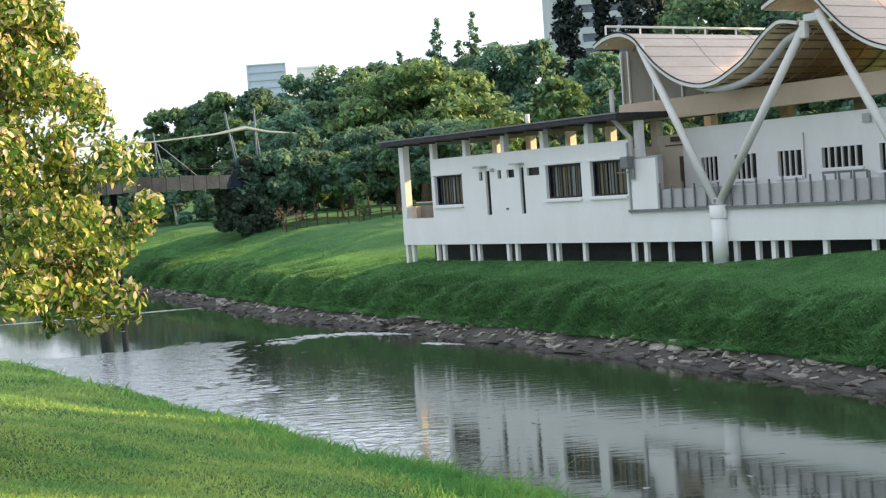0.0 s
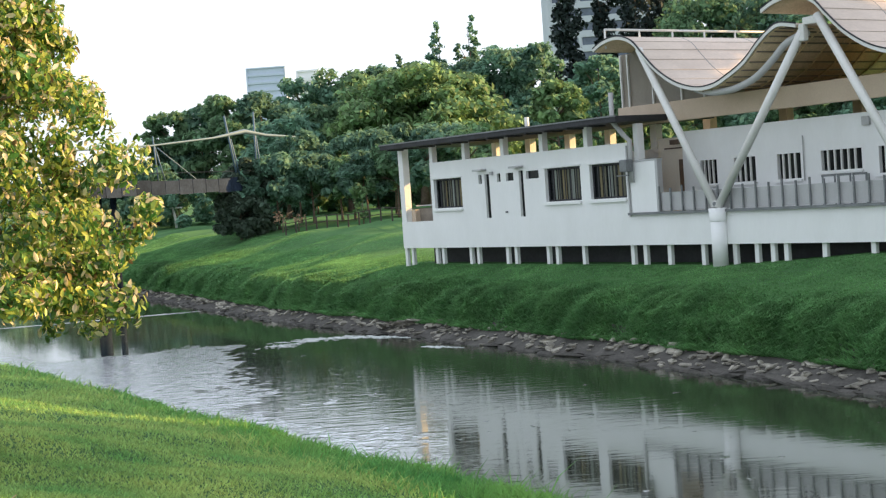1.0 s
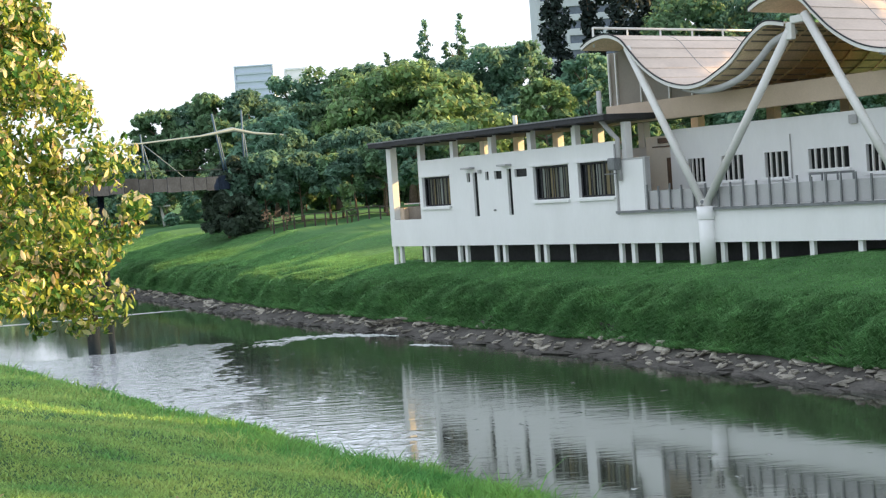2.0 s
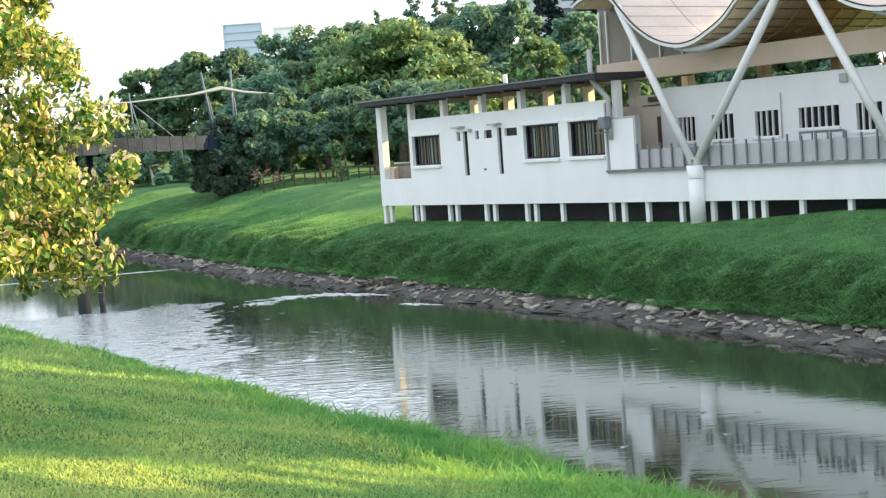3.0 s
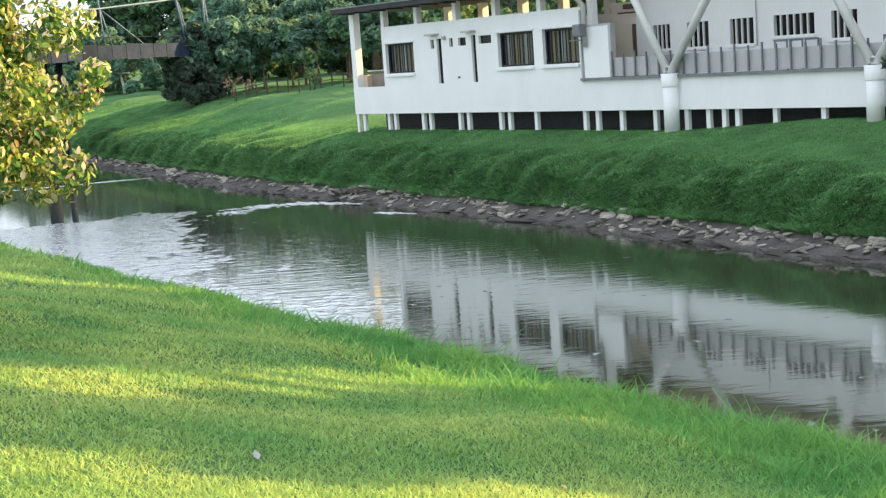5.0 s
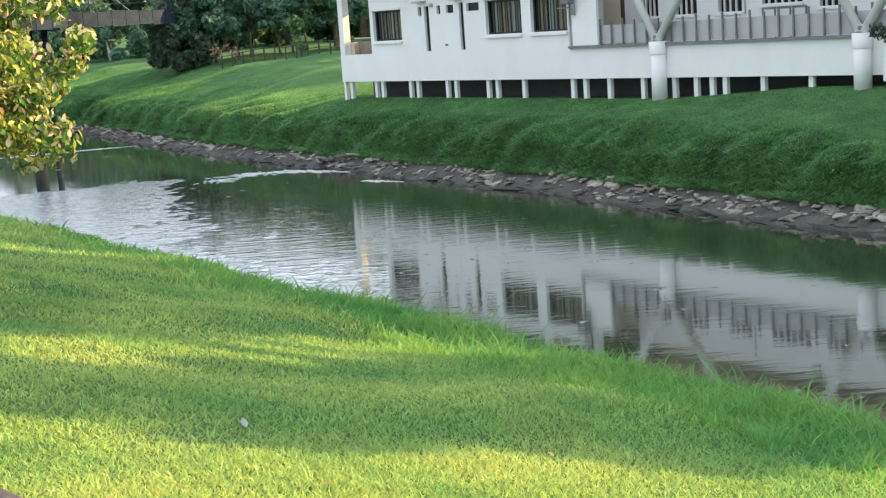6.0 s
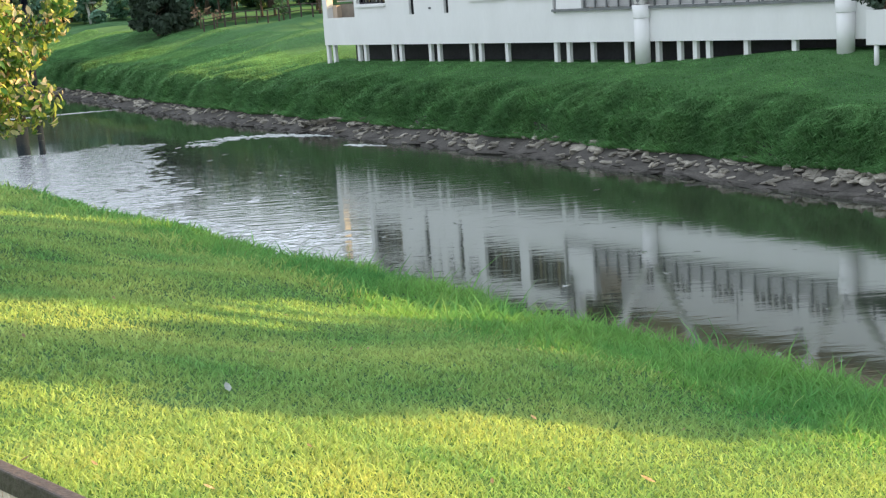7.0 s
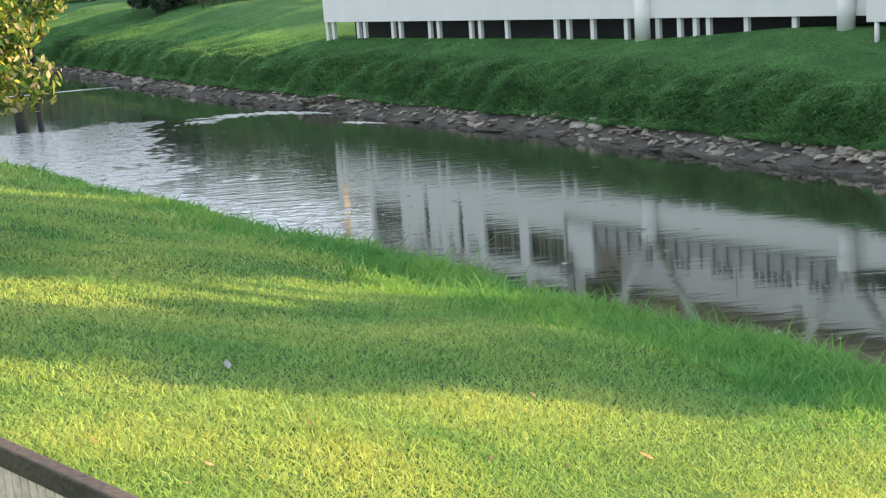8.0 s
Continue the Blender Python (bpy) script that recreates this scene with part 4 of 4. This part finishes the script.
# rail behind the first canopy crest
ob = thing("roof_rail", "thin white guard rail along the canopy roof", "railing", HOUSE)
part("top_rail", tube([(12.62, 0.2, 9.28), (12.62, 9.5, 9.28)], 0.04), "white_metal", ob)
for v in np.arange(0.2, 9.6, 1.55):
    part("post", tube([(12.62, v, 8.65), (12.62, v, 9.28)], 0.035), "white_metal", ob)

# deck furniture
for k in range(3):
    ob = thing("deck_bench", "slim grey metal bench against the white wall", "bench", HOUSE @ pose(20.05 + k * 0.55, 1.2, 2.62), "deck benches")
    part("seat", box(0, 0.5, 0, 0.35, 0.42, 0.46), "grey_metal", ob)
    part("backrest", box(0, 0.5, 0.33, 0.37, 1.36, 1.42), "grey_metal", ob)
    for x in (0.03, 0.47):
        part("leg", box(x - 0.02, x + 0.02, 0.0, 0.04, 0, 0.42), "grey_metal", ob)
        part("leg", box(x - 0.02, x + 0.02, 0.33, 0.37, 0, 1.36), "grey_metal", ob)
rng = np.random.default_rng(31)
ob = thing("potted_shrub", "small dark green potted shrub on the deck's edge", "plant", HOUSE @ pose(26.15, -0.5, 2.93))
part("pot", tube([(0, 0, 0), (0, 0, 0.3)], [0.14, 0.2], 14), "brown", ob)
part("foliage", leaf_cloud("foliage", rng.normal(size=(16, 3)) * (0.22, 0.22, 0.18) + (0, 0, 0.42), [0.2] * 16, 1500, 0.085, "leaf_dark", rng), "leaf_dark", ob)

# canopy ribs: board joints below, seams above
for ob in [o for o in scene.objects if o.name.startswith("wave_canopy") and o.parent is None]:
    c = wave()
    for v in np.arange(0.9, 8.8, 1.0):
        part("soffit_rib", sheet(c[20:], v, v + 0.06, -0.12, 0.05, False), "soffit", ob)
    for i in range(22, len(c) - 1, 3):
        x, z = c[i]
        part("board_joint", box(x - 0.015, x + 0.015, 0.1, 8.8, z - 0.105, z - 0.06), "bay", ob)
    part("seam", sheet(c, 2.6, 2.63, 0.035, 0.012, False), "grey_metal", ob)
    part("seam", sheet(c, 5.6, 5.63, 0.035, 0.012, False), "grey_metal", ob)
    for i in range(6, 44, 4):
        x, z = c[i]
        t0 = c[i + 1] - c[i - 1]
        bm = box(-0.007, 0.007, 0.0, 9.0, 0.034, 0.044)
        bmesh.ops.transform(bm, matrix=pose(x, 0, z, 0, -math.degrees(math.atan2(t0[1], t0[0])), 0), verts=bm.verts[:])
        part("sheet_joint", bm, "canopy_joint", ob)
    part("dark_edge", sheet(c, -0.075, -0.01, 0.045, 0.035), "dark", ob)

# ---- footbridge upstream ----
BR = np.array((-25.0, 53.0))
BD = np.array((3.9, 8.0)) / math.hypot(3.9, 8.0)
bridge = thing("footbridge", "weathered footbridge with boarded sides, masts and a light cover", "bridge", Matrix(((BD[0], -BD[1], 0, BR[0]), (BD[1], BD[0], 0, BR[1]), (0, 0, 1, 0), (0, 0, 0, 1))))
part("deck", box(0, 30, -1.3, 1.3, 5.3, 5.42), "bridge", bridge)
for k in range(25):
    part("side_board", box(k * 1.2 + 0.02, k * 1.2 + 1.18, -1.40, -1.32, 5.22 + 0.03 * math.sin(k * 2.2), 5.98 + 0.04 * math.sin(k * 1.7)), "bridge", bridge)
part("handrail", box(0, 30, -1.36, -1.32, 6.35, 6.38), "bridge", bridge)
part("cover_roof", tube([(8, -1.2, 7.3), (14, -1.2, 7.55), (21, -1.2, 7.82), (26.5, -1.2, 8.25), (29.6, -1.2, 8.65), (31.8, -1.2, 8.45), (36, -1.2, 8.35)], [0.04, 0.05, 0.05, 0.06, 0.14, 0.09, 0.04], 8), "bridge_steel", bridge)
for u0, z0, u1, z1, r in ((21.3, 5.9, 21.1, 8.3, 0.06), (21.9, 5.9, 21.2, 7.8, 0.05), (24.6, 6.0, 21.4, 7.7, 0.05), (28.6, 5.9, 27.7, 9.5, 0.09), (28.9, 5.9, 28.2, 8.2, 0.06), (30.6, 5.9, 30.7, 9.8, 0.08), (31.1, 5.9, 30.8, 8.4, 0.06)):
    part("mast", tube([(u0, -1.2, z0), (u1, -1.2, z1)], r * 0.7, 8), "bridge_steel", bridge)
for u in (8.0, 17.6, 19.0):
    part("pier", tube([(u, 0, -0.8), (u, 0, 5.5)], 0.32 if u < 19 else 0.16, 12), "bridge", bridge)

# ---- lawn fence, sign and park furniture ----
fence = thing("lawn_fence", "low dark wooden fence along the top of the lawn", "fence")
F0, F1 = np.array((-11.4, 75.6)), np.array((0.6, 65.2))
prev = None
for k in range(21):
    p = F0 + (F1 - F0) * k / 20 + np.array((0.0, 1.5 * math.sin(math.pi * k / 20)))
    z = ground_at(*p)
    if k < 5:
        continue
    part("post", box(p[0] - 0.04, p[0] + 0.04, p[1] - 0.04, p[1] + 0.04, z - 0.1, z + 0.68), "fence_wood", fence)
    if prev is not None:
        for h in (0.35, 0.66):
            part("rail", tube([(*prev[:2], prev[2] + h), (*p, z + h)], 0.022, 6), "fence_wood", fence)
    prev = (*p, z)
zs = ground_at(-20.6, 107)
ob = thing("lamp_post", "short pale green lamp post with a flat head", "lamp post", pose(-20.6, 107, zs))
part("pole", tube([(0, 0, -0.1), (-0.1, 0, 0.7), (-0.25, 0, 1.5)], [0.15, 0.11, 0.09], 10), "white_metal", ob)
part("head", box(-1.0, 0.5, -0.2, 0.2, 1.5, 1.62, 0.04), "white_metal", ob)
for x, y, col in ((-8.9, 77, "dry_leaf"), (-8.0, 77, "dry_leaf")):
    z = ground_at(x, y)
    ob = thing("orange_shrub", "small shrub with orange dry leaves by the fence", "shrub", pose(x, y, z), "orange shrubs")
    part("stem", tube([(0, 0, -0.1), (0.05, 0, 0.9)], [0.05, 0.03], 6), "bark", ob)
    part("foliage", leaf_cloud("foliage", rng.normal(size=(8, 3)) * (0.25, 0.25, 0.2) + (0, 0, 0.8), [0.2] * 8, 44, 0.13, col, rng), col, ob)
x, y = -4.2, 75.0
ob = thing("yellow_shrub", "slim shrub with yellow leaves behind the fence", "shrub", pose(x, y, ground_at(x, y)))
part("stem", tube([(0, 0, -0.1), (0, 0, 1.2)], [0.05, 0.03], 6), "bark", ob)
part("foliage", leaf_cloud("foliage", rng.normal(size=(10, 3)) * (0.22, 0.22, 0.5) + (0, 0, 1.3), [0.3] * 10, 240, 0.18, "leaf_c", rng), "leaf_c", ob)

# ---- towers behind the wood ----
def tower(label, x0, x1, y0, y1, z0, z1, floors, bays, wall, glass, sill=0.35):
    ob = thing("tower_block", label, "building")
    part("core", box(x0, x1, y0 + 0.6, y1, z0, z1), wall, ob)
    fh = (z1 - z0) / floors
    for k in range(floors + 1):
        part("floor_band", box(x0, x1, y0, y0 + 0.6, z0 + k * fh - fh * sill / 2, min(z1, z0 + k * fh + fh * sill / 2)), wall, ob)
    bw = (x1 - x0) / bays
    for b in range(bays + 1):
        part("pier", box(x0 + b * bw - 0.35, x0 + b * bw + 0.35, y0 - 0.05, y0 + 0.6, z0, z1), wall, ob)
    for b in range(bays):
        for k in range(floors):
            part("window", box(x0 + b * bw + 0.6, x0 + (b + 1) * bw - 0.6, y0 + 0.45, y0 + 0.58, z0 + k * fh + fh * sill * 0.5, z0 + (k + 1) * fh - fh * sill * 0.5), glass, ob)
    return ob


tower("pale grey-blue apartment tower with balconies behind conifers", 27.2, 58.0, 300, 322, 5, 75, 22, 5, "tower", "tower_glass", 0.45)
tower("distant hazy blue glass office tower", -80.0, -63.5, 600, 616, 8, 64.6, 17, 1, "office", "office", 0.3)
tower("distant low pale office block", -62.0, -52.0, 640, 650, 8, 66.0, 14, 1, "pale_block", "pale_block", 0.4)

# ---- near fence rail ----
RAIL0, RAILD = Vector((-0.81, 2.72, 0)), Vector((0.649, -0.76, 0))
rail = thing("near_fence", "brown capped fence with pale upright slats", "fence", Matrix(((RAILD.x, -RAILD.y, 0, RAIL0.x), (RAILD.y, RAILD.x, 0, RAIL0.y), (0, 0, 1, 3.4), (0, 0, 0, 1))))
part("cap_rail", box(-1.5, 1.2, -0.027, 0.005, -0.048, 0.0, 0.005), "cap", rail, "worn dark brown cap rail")
for k in range(60):
    u = -1.4 + k * 0.036
    part("slat", box(u, u + 0.032, -0.022, -0.006, -0.95, -0.045), "pale", rail)
part("bottom_rail", box(-1.5, 1.2, -0.005, 0.02, -0.8, -0.72), "brown", rail)

# ---- foam and floating bits ----
rng = np.random.default_rng(12)


def foam(patches):
    """Drifting streaks of foam: flat overlapping flecks that lie on the water."""
    rr = np.random.default_rng(3)
    bm = bmesh.new()
    for x, y, ln, wd, turn in patches:
        for k in range(int(90 * ln)):
            a = rr.normal() * 0.45 * ln
            r = bmesh.ops.create_icosphere(bm, subdivisions=1, radius=1.0)
            w = rr.uniform(0.015, 0.05)
            m = pose(x, y, 0.005, 0, 0, turn) @ pose(a, rr.normal() * wd * 0.35 * max(0.2, 1 - abs(a) / ln), 0, 0, 0, rr.uniform(-25, 25)) @ Matrix.Diagonal((w * 3.0, w * 0.8, 0.008, 1))
            bmesh.ops.transform(bm, matrix=m, verts=r["verts"])
    thing("river_foam", "drifting streaks of white foam on the water", "foam", kind="stuff", mesh=mesh_of("river_foam", bm, "foam"))


foam([(-4.3, 42.4, 1.0, 1.0, 4), (-3.3, 42.5, 1.2, 0.8, -10), (-2.2, 42.0, 1.2, 0.6, -20), (-1.3, 41.3, 0.7, 0.4, -35), (-5.1, 41.3, 0.7, 1.0, 40), (-0.3, 38.1, 0.7, 0.45, -40),
      (-14.6, 56.8, 2.0, 0.4, 12), (-12.2, 57.5, 1.6, 0.3, 14), (-17.5, 56.2, 1.8, 0.4, 8)])

# ---- fallen leaves and bits on the near lawn ----
def litter(x, y, size, turn, mat, label):
    bm = bmesh.new()
    prof = [(0, -1), (0.45, -0.3), (0.35, 0.5), (0, 1), (-0.35, 0.5), (-0.45, -0.3)]
    vs = [bm.verts.new((a * size, b * size, 0.3 * size * (a * a + 0.3 * b * b))) for a, b in prof]
    bm.faces.new(vs)
    bmesh.ops.solidify(bm, geom=bm.faces[:], thickness=0.003)
    thing("fallen_leaf", label, "leaf", pose(x, y, ground_at(x, y) + 0.035, 25, 0, turn), "fallen leaves", mesh=mesh_of("fallen_leaf", bm, mat))


litter(-1.04, 8.5, 0.05, 20, "foam", "pale dry leaf lying on the lawn")
litter(1.42, 7.3, 0.05, 70, "litter", "orange-brown dry leaf lying on the lawn")
litter(2.94, 8.85, 0.05, 140, "litter", "orange-brown dry leaf lying on the lawn")
for i in range(46):
    d, a = 5.5 + 9 * rng.random(), radians(rng.uniform(-14, 20))
    litter(-math.sin(a) * d, math.cos(a) * d, rng.uniform(0.018, 0.035), rng.uniform(0, 360), "litter", "small brown dry leaf lying on the lawn")

# ---- stones along the far bank, laid last ----
ground = scene.objects["ground"]
shapes = []
for k in range(8):
    rr = np.random.default_rng(200 + k)
    bm = bmesh.new()
    bmesh.ops.create_cube(bm, size=1.0)
    bmesh.ops.bevel(bm, geom=bm.edges[:], offset=0.16, segments=1, affect="EDGES")
    for v in bm.verts:
        v.co = Vector((v.co.x * (1 + 0.25 * rr.normal()), v.co.y * (1 + 0.25 * rr.normal()), v.co.z * (1 + 0.2 * rr.normal())))
    shapes.append(mesh_of("stone", bm, "stone"))

def stone_pose(rng):
    r = 13 + 70 * rng.random() ** 1.5
    s = min(0.95, max(0.03, rng.normal(0.66, 0.25)))
    x, y = rq(r, float(far_q(r)) + s)
    ln = rng.uniform(0.12, 0.42) * (1.25 if rng.random() < 0.1 else 1.0)
    return pose(x, y, ground_at(x, y) + 0.015, rng.normal() * 12, rng.normal() * 12, rng.normal(35, 40)) @ Matrix.Diagonal((ln, ln * rng.uniform(0.4, 0.75), ln * rng.uniform(0.13, 0.28), 1))


for k in range(300):
    ob = new("stone", shapes[k % 8])
    ob.parent = ground
    ob.matrix_basis = stone_pose(rng)
base = [(np.array([v.co[:] for v in m.vertices]), [p.vertices[:] for p in m.polygons]) for m in shapes]
verts, tris = [], []
for k in range(620):
    m = np.array(stone_pose(rng)) @ np.diag((0.62, 0.62, 0.62, 1))
    co, polys = base[k % 8]
    off = sum(len(v) for v in verts)
    verts.append(co @ m[:3, :3].T + m[:3, 3])
    tris += [(off + p[0], off + p[i], off + p[i + 1]) for p in polys for i in range(1, len(p) - 1)]
thing("bank_rubble", "small grey broken stones along the muddy bank", "rubble", kind="stuff", mesh=data_mesh("bank_rubble", np.concatenate(verts), tris, "stone"))
slab_mesh = shapes[2].copy()
slab_mesh.materials[0] = MAT["mud"]
for k in range(120):
    r = 13 + 60 * rng.random() ** 1.4
    x, y = rq(r, float(far_q(r)) + rng.uniform(0.0, 0.12))
    ob = new("slab", slab_mesh)
    ob.parent = ground
    ob.matrix_basis = pose(x, y, ground_at(x, y) + 0.02, rng.normal() * 5, rng.normal() * 5, 116 + rng.normal() * 9) @ Matrix.Diagonal((rng.uniform(0.4, 1.1), rng.uniform(0.12, 0.25), rng.uniform(0.06, 0.12), 1))
for k in range(7):
    r = 36.0 + 0.22 * k
    x, y = rq(r, float(far_q(r)) + 0.85 - 0.06 * k)
    ob = new("slab", shapes[k % 8])
    ob.parent = ground
    ob.matrix_basis = pose(x, y, ground_at(x, y) + 0.05, 0, 12, 20 + 9 * k) @ Matrix.Diagonal((0.75, 0.14, 0.07, 1))
